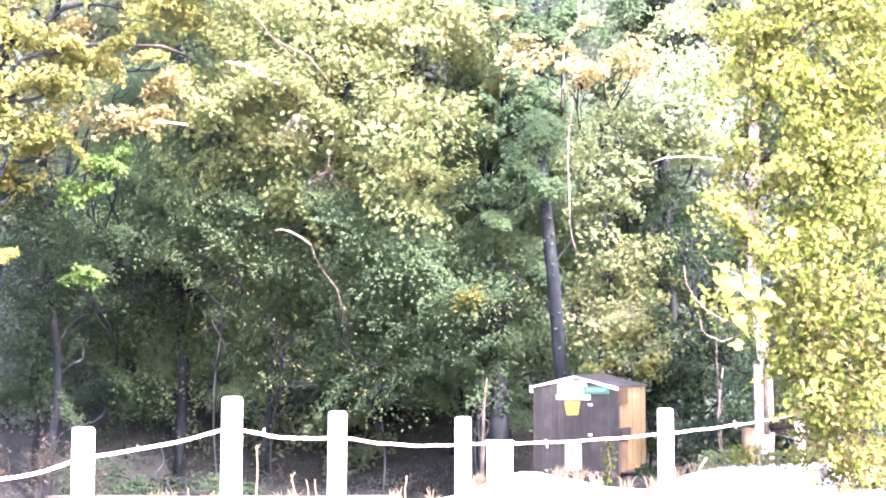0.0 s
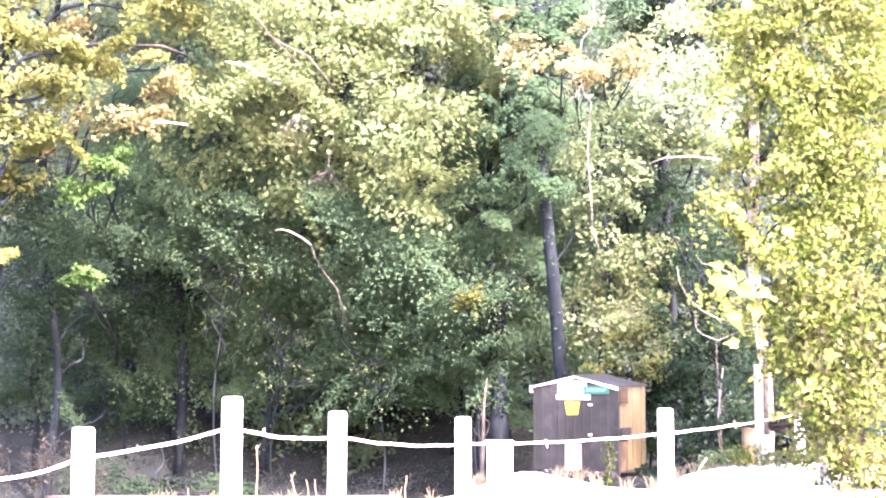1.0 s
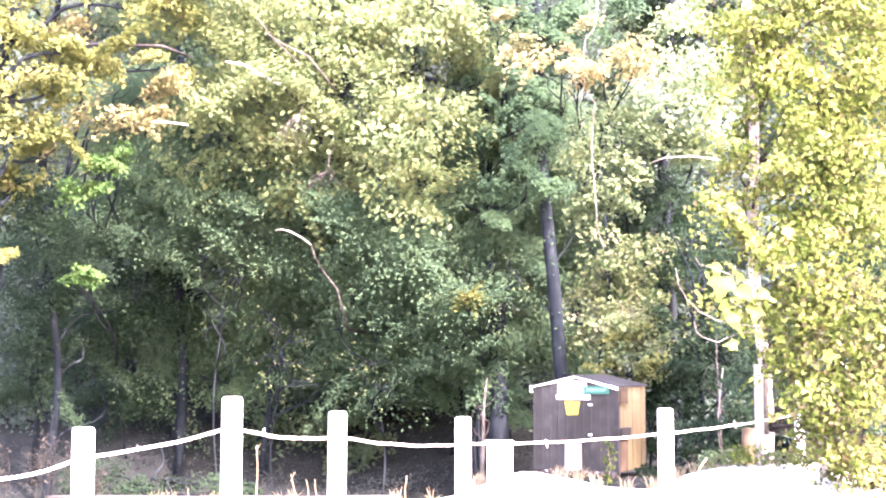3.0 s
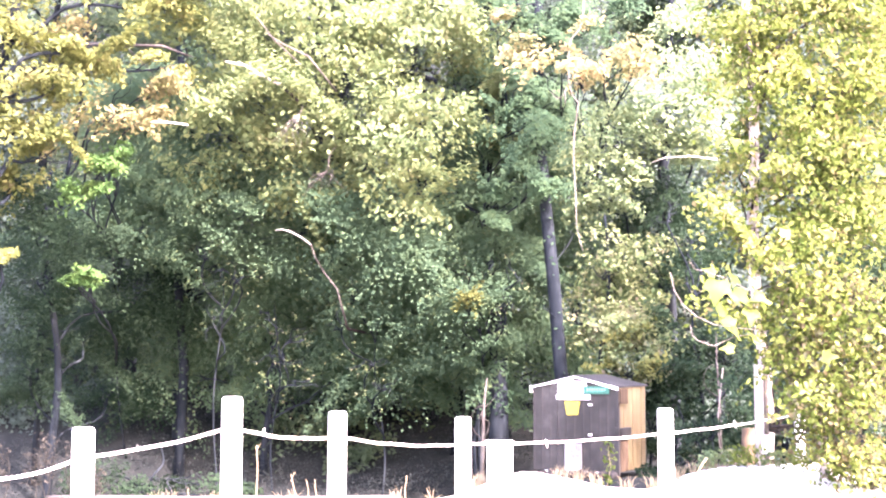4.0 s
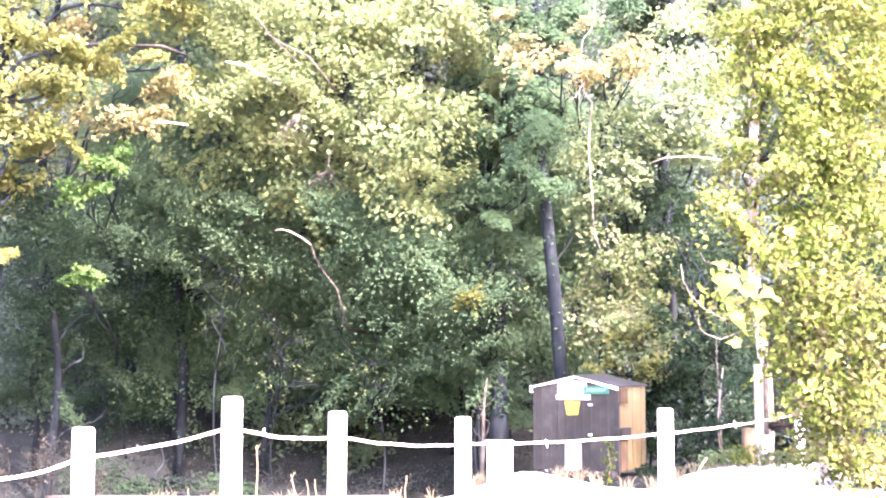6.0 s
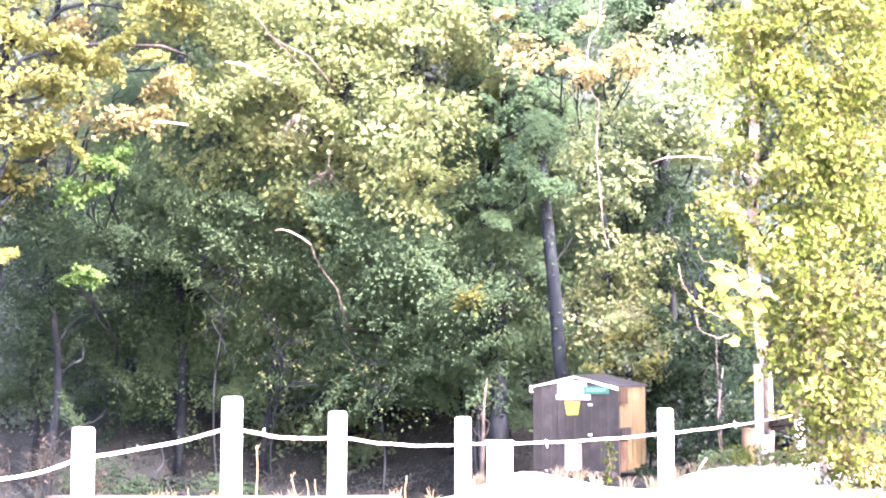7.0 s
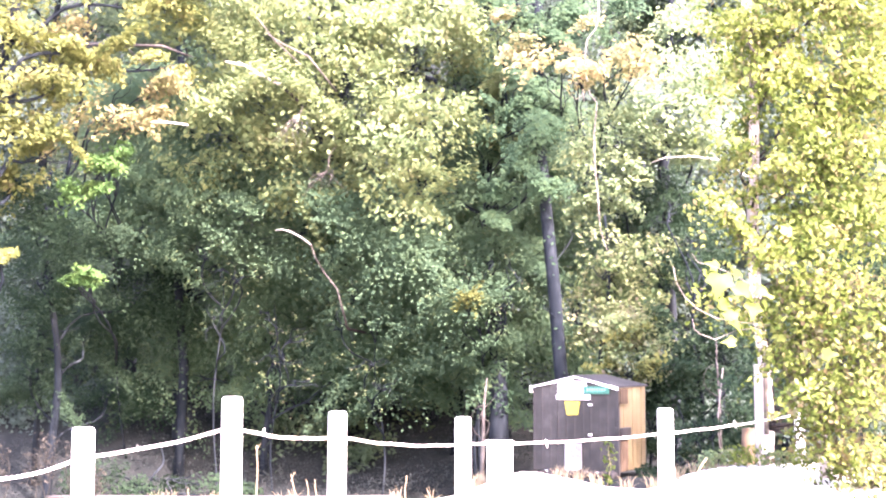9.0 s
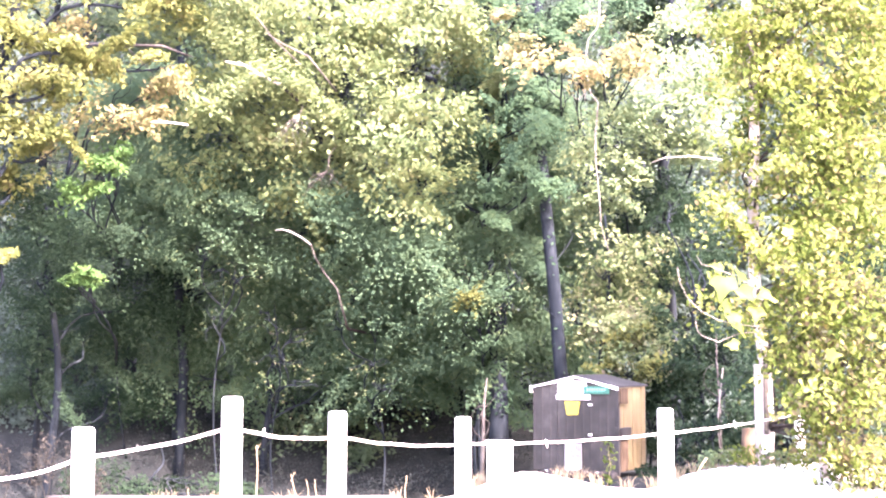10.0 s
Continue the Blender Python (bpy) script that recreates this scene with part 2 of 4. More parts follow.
def ground_z(x, y):
    """The height of the ground: a nearly level yard, low banks at its far edge, then the fall to the woods."""
    edge = 16.3 + 2.6 * step((x - 0.6) * 3.0) - 2.0 * math.exp(-((x - 2.45) / 0.7) ** 2)
    z = 0.06 * step((y - 13.5) * 1.6) * step(x * 3.0)
    z += 0.16 * math.exp(-((x - 1.0) / 0.55) ** 2 - ((y - 17.3) / 1.2) ** 2)
    z += 0.20 * step((x - 3.4) * 3.5) * math.exp(-((y - 18.0) / 2.4) ** 2)
    fall = step((y - edge - 0.8) * 2.6)
    z = z * (1 - fall) + fall * (-0.22 - 0.35 * step((y - 24.5) * 1.2) - 0.75 * step((0.5 - x) * 3.0))
    # bank added behind the trees as a smooth backdrop for shade and haze
    z += 2.0 * step((y - 28.6) * 1.3) * step((1.5 - x) * 1.5)
    # unseen hillside, added to block bright sky behind the woods
    if y > 40:
        z += min(24.0, (y - 40) * 0.75)
    if y < 45:
        z += 0.02 * noise.noise((x * 1.7, y * 1.7, 0.0)) + 0.012 * noise.noise((x * 6, y * 6, 3.0))
    return z


def edge_factor(x, y):
    return y - (16.3 + 2.6 * step((x - 0.6) * 3.0) - 2.0 * math.exp(-((x - 2.45) / 0.7) ** 2))


# ---- ground ----
def make_ground():
    xs = [-400, -120, -50, -25] + [-14 + 0.25 * i for i in range(113)] + [25, 50, 120, 400]
    ys = [-400, -100, -30, -8, 0, 4, 7] + [9 + 0.2 * i for i in range(86)] + [28 + i for i in range(14)] + [50, 70, 120, 300, 600]
    verts = [(x, y, ground_z(x, y)) for y in ys for x in xs]
    w = len(xs)
    faces = [(j * w + i, j * w + i + 1, (j + 1) * w + i + 1, (j + 1) * w + i) for j in range(len(ys) - 1) for i in range(w - 1)]
    me = bpy.data.meshes.new("ground")
    me.from_pydata(verts, [], faces)
    smooth(me)
    sand = grainy("pale_gravel", [(0.42, 0.38, 0.31), (0.56, 0.52, 0.45), (0.68, 0.64, 0.57)], 45, 0.95, relief=0.6)
    # near-black litter: the shade of the wood is put into its colour
    litter = grainy("shaded_litter", [(0.010, 0.0125, 0.0125), (0.016, 0.0185, 0.018), (0.027, 0.028, 0.026)], 24, 0.95, relief=0.9, gloss=0.05)
    me.materials.append(sand)
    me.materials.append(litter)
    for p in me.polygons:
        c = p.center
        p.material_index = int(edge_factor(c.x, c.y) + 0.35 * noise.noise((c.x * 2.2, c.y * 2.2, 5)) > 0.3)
    tagged(new("ground", me), "pale sunlit gravel yard falling to leaf litter darkened for shade", "ground", kind="structure")


make_ground()


# ---- fence of white posts and thick rope ----
def post_mesh(h, r):
    bm = bmesh.new()
    g = bmesh.ops.create_cone(bm, cap_ends=True, segments=28, radius1=r, radius2=r * 0.97, depth=h)
    bmesh.ops.translate(bm, verts=g["verts"], vec=(0, 0, h / 2))
    top = [e for e in bm.edges if all(v.co.z > h * 0.99 for v in e.verts)]
    bmesh.ops.bevel(bm, geom=top, offset=r * 0.28, segments=3, affect="EDGES", profile=0.5)
    return bm


def make_fence():
    fence = empty("rope_fence", pose(-1.0, 13.2, 0), "white round posts joined by thick sagging pale rope", "fence")
    spots = [(-3.95, 10.2, 0.91, 0.75), (-2.85, 10.9, 1.078, 0.845), (-1.80, 11.7, 1.30, 1.04), (-1.02, 13.2, 1.12, 0.88),
             (0.22, 15.0, 0.995, 0.70), (2.515, 15.5, 1.07, 0.79), (4.54, 17.5, 1.06, 0.93)]
    sags = [0.10, 0.03, 0.05, 0.045, 0.03, 0.02]
    for x, y, top, _ in spots:
        g = ground_z(x, y) - 0.08
        ob = part("post", post_mesh(top - g, 0.09 if y < 17 else 0.065), WHITE, fence, "", True)
        ob.matrix_world = pose(x, y, g, random.uniform(-0.6, 0.6), random.uniform(-0.4, 0.4), random.uniform(0, 90))
    for (a, b, sag) in zip(spots, spots[1:], sags):
        pa, pb = Vector((a[0], a[1], a[3])), Vector((b[0], b[1], b[3]))
        length = (pb - pa).length
        d = (pb - pa) / length
        side = d.orthogonal().normalized()
        up = d.cross(side)
        n = int(length / 0.022)
        runs = []
        for strand in range(3):
            run = []
            for i in range(n + 1):
                s = i / n
                p = pa.lerp(pb, s) - Vector((0, 0, sag * 4 * s * (1 - s)))
                p.z += 0.003 * math.sin(s * length * 9 + a[0])
                w = s * length / 0.13 * 2 * math.pi + strand * 2.094
                run.append((p + (side * math.cos(w) + up * math.sin(w)) * 0.0062, 0.0078))
            runs.append(run)
        part("rope", tubes(runs, 6), ROPE, fence, "thick twisted pale rope", True)
    for x, y, z, hang in ((-2.49, 11.2, 0.905, 0.0), (-1.58, 12.1, 0.985, -0.03), (1.14, 15.22, 0.72, 0.07), (3.50, 16.5, 0.865, 0.06), (3.05, 16.05, 0.825, 0.0)):
        ring = [[((x + 0.016 * (k - 0.5), y, z), 0.019) for k in range(2)]]
        if hang:
            ring.append([((x, y - 0.03, z), 0.007), ((x + 0.005, y - 0.035, z - hang * 0.5), 0.007), ((x + 0.012, y - 0.03, z - hang), 0.004)])
        part("tie", tubes(ring, 10), TIMBER if not hang else ROPE, fence, "twine tie round the rope", True)


make_fence()


# ---- shed ----
def make_shed():
    shed = empty("metal_shed", pose(1.475, 22.40, -0.2, 0, 0, -29), "small dark grey metal shed with low gable roof", "shed")
    M = shed.matrix_world.copy()
    Wd, D, H, R = 1.48, 1.22, 1.40, 0.16

    def put(name, bm, mat, label="", parent=None, soft=False):
        bm.transform(M)
        return part(name, bm, mat, parent or shed, label, soft)

    # ribbed front, in two leaves with a seam between them
    def ribbed(x0, x1, gap):
        bm = bmesh.new()
        n = 40
        rows = []
        for i in range(n + 1):
            x = x0 + (x1 - x0) * i / n
            rib = 0.005 if (x * 7) % 1 < 0.2 else 0.0
            top = H + R * (1 - abs(x - Wd / 2) / (Wd / 2)) - 0.02
            rows.append([bm.verts.new((x, -rib - gap, 0.06)), bm.verts.new((x, -rib - gap, top)),
                         bm.verts.new((x, 0.03, 0.06)), bm.verts.new((x, 0.03, top))])
        for a, b in zip(rows, rows[1:]):
            bm.faces.new((a[0], b[0], b[1], a[1]))
            bm.faces.new((a[3], b[3], b[2], a[2]))
            bm.faces.new((a[1], b[1], b[3], a[3]))
            bm.faces.new((a[0], a[2], b[2], b[0]))
        for r in (rows[0], rows[-1]):
            bm.faces.new((r[0], r[1], r[3], r[2]))
        bmesh.ops.recalc_face_normals(bm, faces=bm.faces)
        return bm

    put("front_panel", ribbed(0.0, 0.43, 0.0), SHEET, "dark grey ribbed metal sheet")
    door = put("door", ribbed(0.44, Wd, 0.012), SHEET, "dark grey ribbed metal door with flecks of light in its colour")
    put("back_wall", box(bmesh.new(), (0, D - 0.03, 0.06), (Wd, D, H), 0.004), SHEET)
    put("side_wall", box(bmesh.new(), (0, 0.03, 0.06), (0.03, D - 0.03, H), 0.004), SHEET)
    n = 6
    for i in range(n):
        y0 = 0.03 + (D - 0.06) * i / n
        put("side_board", box(bmesh.new(), (Wd - 0.03, y0 + 0.004, 0.06), (Wd + (0.003 if i % 2 else 0), y0 + (D - 0.06) / n - 0.004, H), 0.004), TAN,
            "sunlit tan side board")
    put("corner_post", box(bmesh.new(), (Wd - 0.02, -0.03, 0.0), (Wd + 0.02, 0.025, H + 0.02), 0.006), SHEET)
    for sgn in (0, 1):
        bm = bmesh.new()
        xs = (-0.005, Wd / 2) if not sgn else (Wd / 2, Wd + 0.02)
        zs = (H - 0.012, H + R) if not sgn else (H + R, H - 0.012)
        top = [(xs[0], -0.045, zs[0]), (xs[1], -0.045, zs[1]), (xs[1], D + 0.08, zs[1]), (xs[0], D + 0.08, zs[0])]
        a = [bm.verts.new(p) for p in top]
        b = [bm.verts.new((p[0], p[1], p[2] + 0.025)) for p in top]
        bm.faces.new(a[::-1])
        bm.faces.new(b)
        for i in range(4):
            bm.faces.new((a[i], a[(i + 1) % 4], b[(i + 1) % 4], b[i]))
        put("roof_sheet", bm, ROOF, "grey roof sheet")
        bm = bmesh.new()
        q = [(xs[0], zs[0]), (xs[1], zs[1])]
        f = [bm.verts.new((x, -0.058, z + dz)) for (x, z), dz in ((q[0], -0.010), (q[1], -0.045), (q[1], 0.006), (q[0], 0.006))]
        g = [bm.verts.new(v.co + Vector((0, 0.01, 0))) for v in f]
        bm.faces.new(f)
        bm.faces.new(g[::-1])
        for i in range(4):
            bm.faces.new((f[i], g[i], g[(i + 1) % 4], f[(i + 1) % 4]))
        put("fascia", bm, PAINT_WHITE, "white painted edge trim")
    # white panel and strip stand in for the glare on the upper front
    put("glare_panel", box(bmesh.new(), (0.46, -0.034, 1.285), (0.95, -0.026, 1.485), 0.02), PAINT_WHITE, "white panel in place of glare under the gable", door)
    put("glare_strip", box(bmesh.new(), (0.43, -0.040, 1.19), (1.02, -0.026, 1.272), 0.012), PAINT_WHITE, "white strip in place of glare, below the panel", door)
    put("sign", box(bmesh.new(), (0.91, -0.056, 1.285), (1.35, -0.042, 1.405), 0.003), GREEN_SIGN, "green sign with pale illegible marks", door)
    for i in range(8):
        x = 0.97 + 0.042 * i
        put("mark", box(bmesh.new(), (x, -0.060, 1.325 + 0.006 * (i % 2)), (x + 0.022, -0.057, 1.375), 0.001), SIGN_MARK, "", door)
    bm = bmesh.new()
    f = [bm.verts.new((x, -0.034, z)) for x, z in ((0.61, 0.94), (0.80, 0.95), (0.84, 1.16), (0.57, 1.16))]
    g = [bm.verts.new(v.co + Vector((0, 0.008, 0))) for v in f]
    bm.faces.new(f)
    bm.faces.new(g[::-1])
    for i in range(4):
        bm.faces.new((f[i], g[i], g[(i + 1) % 4], f[(i + 1) % 4]))
    put("sticker", bm, YELLOW_SIGN, "yellow warning sticker", door)
    for i in range(10):
        put("louvre", box(bmesh.new(), (0.57 + 0.030 * i, -0.036, 0.05), (0.585 + 0.030 * i, -0.014, 0.50), 0.003), GALV, "pale vent slat", door)
    # two small white blocks on the door
    put("upper_white_block", box(bmesh.new(), (0.98, -0.04, 1.10), (1.05, -0.02, 1.125), 0.006), PAINT_WHITE, "small white block", door)
    put("lower_white_block", box(bmesh.new(), (0.98, -0.04, 0.62), (1.04, -0.02, 0.65), 0.006), PAINT_WHITE, "small white block", door)
    # pale strip added for the splashes of sunlight along the foot
    put("sun_splash_strip", box(bmesh.new(), (0.20, -0.045, 0.02), (1.26, -0.02, 0.055), 0.008), GALV, "pale strip in place of sun splashes below the door", door)
    put("hinge", box(bmesh.new(), (Wd - 0.06, -0.04, 0.66), (Wd + 0.03, -0.018, 0.76), 0.004), SHEET)
    put("side_box", box(bmesh.new(), (Wd + 0.004, 0.0, 0.56), (Wd + 0.06, 0.40, 0.75), 0.006), SHEET, "dark box on the side wall")
    put("upper_side_box", box(bmesh.new(), (Wd + 0.004, 0.0, 1.13), (Wd + 0.05, 0.30, 1.37), 0.006), SIDE_WOOD, "brown box under the eaves")
    put("lower_side_board", box(bmesh.new(), (Wd + 0.004, 0.03, 0.06), (Wd + 0.03, 0.33, 0.555), 0.006), SIDE_WOOD, "dark brown board")
    put("corner_bracket", box(bmesh.new(), (-0.045, -0.05, 1.30), (-0.004, 0.0, 1.41), 0.008), PAINT_WHITE, "white gutter end")
    # rubble footing
    rng = random.Random(5)
    for i in range(9):
        bm = bmesh.new()
        bmesh.ops.create_icosphere(bm, subdivisions=2, radius=0.10)
        for v in bm.verts:
            v.co += v.co.normalized() * 0.03 * noise.noise(v.co * 9 + Vector((i * 3.1, 0, 0)))
            v.co.z *= 0.75
        st = part("stone", bm, STONE, None, "", False)
        x = 0.05 + i * 0.17
        p = M @ Vector((x, -0.10 + rng.uniform(-0.04, 0.02), 0.0))
        st.matrix_world = pose(p.x, p.y, ground_z(p.x, p.y) + 0.045, rng.uniform(0, 40), rng.uniform(0, 40), rng.uniform(0, 180))
        tagged(st, "dark weathered stone at the foot of the shed", "stone", "stones at the shed")


make_shed()


# ---- white utility box ----
def make_box():
    x, y = 0.70, 17.0
    g = ground_z(x, y)
    b = empty("utility_box", pose(x, y, g), "white painted metal utility box with lid", "utility box")
    part("cabinet_body", box(bmesh.new(), (x - 0.155, y - 0.12, g - 0.05), (x + 0.155, y + 0.12, 0.585), 0.012), PAINT_WHITE, b)
    part("lid", box(bmesh.new(), (x - 0.17, y - 0.135, 0.587), (x + 0.17, y + 0.135, 0.625), 0.012), PAINT_WHITE, b)
    part("latch", box(bmesh.new(), (x - 0.02, y - 0.150, 0.52), (x + 0.02, y - 0.136, 0.60), 0.004), ROOF, b, "grey latch")


make_box()


# ---- trees ----
SEED_NO = [10]


def grow(name, base, top, r, mat, leaf, boughs, label="", density=1.0, bark=SHADE_BARK, category="tree", shade=False):
    """A tree: trunk, a limb to each bough, and a crown of single leaves in uneven sprays."""
    SEED_NO[0] += 1
    seed = SEED_NO[0]
    rng = np.random.default_rng(seed)
    g = ground_z(*base)
    root = empty(name, pose(base[0], base[1], g), label, category)
    a, b = Vector((base[0], base[1], g - 0.15)), Vector(top)
    stem = bent(a, b, r, r * 0.35, 0.12 + r * 0.6, seed, 14)
    stem[0] = (stem[0][0], r * 1.35)
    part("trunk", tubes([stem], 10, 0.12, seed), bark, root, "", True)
    for i, (x, y, z, rx, ry, rz) in enumerate(boughs):
        s = min(0.95, max(0.18, (z - 0.9 - 0.10 * abs(y - base[1]) - g) / max(0.5, b.z - g)))
        j = s * 14
        k = int(j)
        p = stem[k][0].lerp(stem[min(k + 1, 14)][0], j - k)
        q = Vector((x, y, z))
        runs = [bent(p, q, max(0.018, r * 0.3), 0.012, 0.22, seed * 31 + i, 9)]
        for w in range(4):
            e = q + Vector((rng.uniform(-1, 1) * rx, rng.uniform(-1, 1) * ry, rng.uniform(-1, 0.8) * rz))
            runs.append(bent(runs[0][6 + w % 3][0], e, 0.011, 0.004, 0.1, seed * 77 + i * 5 + w, 5))
        part("limb", tubes(runs, 6, 0.1, seed + i), bark, root, "", True)
    pts, out = spray_points(boughs, leaf, rng, density)
    if shade:
        # leaves of shaded trees face the open side, to even out their brightness
        leaves("crown", pts, out * 0.25 + np.array((0.05, -0.7, 0.6)), leaf, mat, root, rng, OVAL, 0.28)
    else:
        leaves("crown", pts, out, leaf, mat, root, rng)
    return root


# the highest boughs of these trees stand out of view, added to cast shade
grow("maple_tree", (-7.87, 22.5), (-6.81, 22.0, 10.88), 0.17, LEAF["yellow"], 0.105, [
    (-6.32, 22, 6.20, 0.62, 0.5, 0.32), (-6.85, 22.3, 5.50, 0.45, 0.5, 0.30), (-6.30, 22, 5.05, 0.34, 0.3, 0.28), (-5.85, 22.2, 6.55, 0.40, 0.4, 0.22), (-6.2, 21.7, 6.72, 0.35, 0.2, 0.10), (-5.2, 21.8, 6.85, 0.30, 0.2, 0.10),
    (-4.66, 23.4, 6.75, 0.40, 0.4, 0.18), (-7.03, 21.8, 7.28, 0.40, 0.5, 0.50), (-4.96, 23.8, 7.85, 0.70, 0.5, 0.22),
    (-6.96, 21.5, 3.25, 0.21, 0.25, 0.12), (-7.24, 23, 4.66, 0.30, 0.3, 0.20), (-8.06, 22, 5.65, 0.82, 1, 1.37),
    (-7.13, 22.6, 8.86, 1.50, 1.1, 0.75), (-5.33, 23.5, 9.76, 1.36, 1, 0.78)], "sunlit autumn tree with yellow and rusty leaves")
grow("maple_tree", (-8.2, 27.5), (-6.6, 25.0, 8.6), 0.07, LEAF["rust"], 0.095, [
    (-5.35, 22, 5.62, 0.55, 0.4, 0.14), (-4.75, 22.2, 5.72, 0.35, 0.3, 0.10), (-5.05, 23, 6.3, 0.40, 0.3, 0.14), (-6.0, 23, 7.3, 0.6, 0.4, 0.2)], "young maple with dull rust and olive leaves", 0.8)
grow("oak_tree", (-2.21, 29), (-2.74, 28.5, 14.88), 0.2, LEAF["olive"], 0.105, [
    (-2.46, 24, 6.37, 0.99, 0.7, 0.36), (-1.47, 24.3, 6.95, 0.91, 0.7, 0.36), (-0.39, 23.8, 6.23, 0.74, 0.6, 0.39),
    (-0.58, 23.6, 5.29, 0.61, 0.6, 0.44), (-0.29, 23.6, 4.69, 0.68, 0.5, 0.37), (-1.44, 23.8, 5.93, 0.69, 0.5, 0.30),
    (-3.83, 24.4, 6.6, 0.96, 0.7, 0.36), (-4.27, 24, 6.06, 0.65, 0.5, 0.26), (-3.2, 25, 7.42, 0.83, 0.7, 0.36),
    (-3.68, 24.8, 5.9, 0.82, 0.5, 0.27), (-4.57, 25.2, 5.27, 0.73, 0.4, 0.31), (-3.28, 25, 5.35, 0.83, 0.4, 0.27),
    (-2.32, 24.8, 5.53, 0.72, 0.4, 0.29), (-2.79, 25.3, 4.7, 0.73, 0.4, 0.25), (-1.61, 25, 5.14, 0.52, 0.4, 0.29),
    (-1.96, 25.6, 4.15, 0.64, 0.3, 0.25)], "sunlit oak with spreading yellow-green boughs")
grow("oak_tree", (1.19, 30), (0.46, 29.5, 16.0), 0.23, LEAF["olive"], 0.105, [
    (-1.94, 25, 7.96, 1.35, 0.9, 0.41), (-0.25, 24.6, 7.75, 1.12, 0.8, 0.37), (-3.91, 25.5, 8.14, 1.16, 0.9, 0.48),
    (-0.95, 26.8, 9.63, 2.78, 1.2, 0.78), (-3.82, 27, 9.92, 2.57, 1.2, 0.90), (0.5, 25.6, 7.51, 0.53, 0.6, 0.42),
    (1.02, 25.2, 6.66, 0.33, 0.3, 0.29), (1.42, 25.4, 5.79, 0.36, 0.3, 0.23), (0.85, 25.2, 5.81, 0.25, 0.3, 0.31),
    (0.99, 27, 10.62, 2.24, 1.2, 0.90), (-2.67, 28, 11.93, 3.83, 1.6, 1.04), (-4.91, 24, 8.68, 1.29, 0.9, 0.50)], "tall oak with yellow-green upper canopy")
grow("maple_tree", (2.9, 31), (3.32, 30.5, 12.46), 0.12, LEAF["orange"], 0.1, [
    (1.95, 22.3, 6.60, 0.50, 0.35, 0.24), (2.80, 22.3, 6.90, 0.52, 0.35, 0.40), (3.28, 22.5, 6.65, 0.35, 0.35, 0.25),
    (1.43, 23.2, 7.0, 0.40, 0.3, 0.20), (1.15, 24, 7.75, 0.30, 0.3, 0.22), (2.30, 22.2, 6.45, 0.35, 0.3, 0.18)], "maple with orange and yellow autumn leaves", 0.7)
grow("ash_tree", (4.54, 27), (4.58, 26.5, 11.61), 0.12, LEAF["pale"], 0.092, [
    (3.76, 24.5, 6.1, 0.86, 0.7, 0.59), (3.15, 24.6, 5.65, 0.71, 0.6, 0.49), (4.65, 24.5, 6.94, 0.56, 0.7, 0.81),
    (3.35, 24.8, 4.90, 0.55, 0.5, 0.28), (4.66, 25, 5.55, 0.45, 0.5, 0.40), (4.64, 25.5, 8.3, 0.58, 0.6, 0.37),
    (2.88, 25, 4.61, 0.52, 0.5, 0.47)], "ash tree with pale sunlit green leaves")
grow("sapling", (2.95, 24.5), (2.86, 24.0, 4.19), 0.05, LEAF["cream"], 0.092, [
    (2.92, 24.2, 3.2, 0.45, 0.6, 0.45), (3.21, 24.4, 3.78, 0.47, 0.5, 0.32), (3.44, 24, 2.39, 0.59, 0.6, 0.44),
    (2.93, 24.3, 2.3, 0.40, 0.6, 0.48), (3.63, 24, 1.7, 0.51, 0.5, 0.32), (2.50, 25, 2.63, 0.20, 0.5, 0.58),
    (4.03, 25.5, 3.29, 0.26, 0.4, 0.42)], "sunlit sapling with cream and yellow-green leaves")
grow("sapling", (3.7, 24.8), (3.5, 24.0, 2.6), 0.03, LEAF["yellow"], 0.09, [
    (3.25, 23.6, 2.05, 0.30, 0.3, 0.26), (3.45, 23.5, 1.45, 0.26, 0.3, 0.22), (2.75, 23.8, 1.5, 0.22, 0.2, 0.16)], "low sapling with bright yellow-green leaves", 0.6)
grow("sapling", (-6.54, 28.5), (-7.08, 28.0, 6.16), 0.022, LEAF["vivid"], 0.085, [
    (-5.45, 22.4, 5.06, 0.16, 0.2, 0.05), (-5.72, 22.4, 4.98, 0.14, 0.2, 0.04), (-5.55, 22.3, 4.84, 0.2, 0.2, 0.04), (-5.80, 22.4, 4.50, 0.20, 0.2, 0.05), (-6.12, 22.4, 4.42, 0.14, 0.2, 0.04), (-5.85, 22.6, 3.06, 0.12, 0.08, 0.02), (-6.05, 22.6, 2.98, 0.06, 0.06, 0.02)], "young sapling with vivid green leaves", 0.6)
grow("oak_tree", (-5.46, 29), (-5.89, 28.5, 12.99), 0.2, LEAF["shade_teal"], 0.075, [
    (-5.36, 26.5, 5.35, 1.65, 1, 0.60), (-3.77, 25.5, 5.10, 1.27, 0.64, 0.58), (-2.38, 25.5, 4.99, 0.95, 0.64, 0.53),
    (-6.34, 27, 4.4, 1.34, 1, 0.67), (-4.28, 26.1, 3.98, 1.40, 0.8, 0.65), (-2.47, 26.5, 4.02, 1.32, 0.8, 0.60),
    (-1.51, 25.1, 4.42, 0.83, 0.56, 0.46), (-5.48, 27, 6.79, 1.68, 1.2, 0.78)], "shaded oak, shade put into its dull green leaves", 2.2, shade=True)
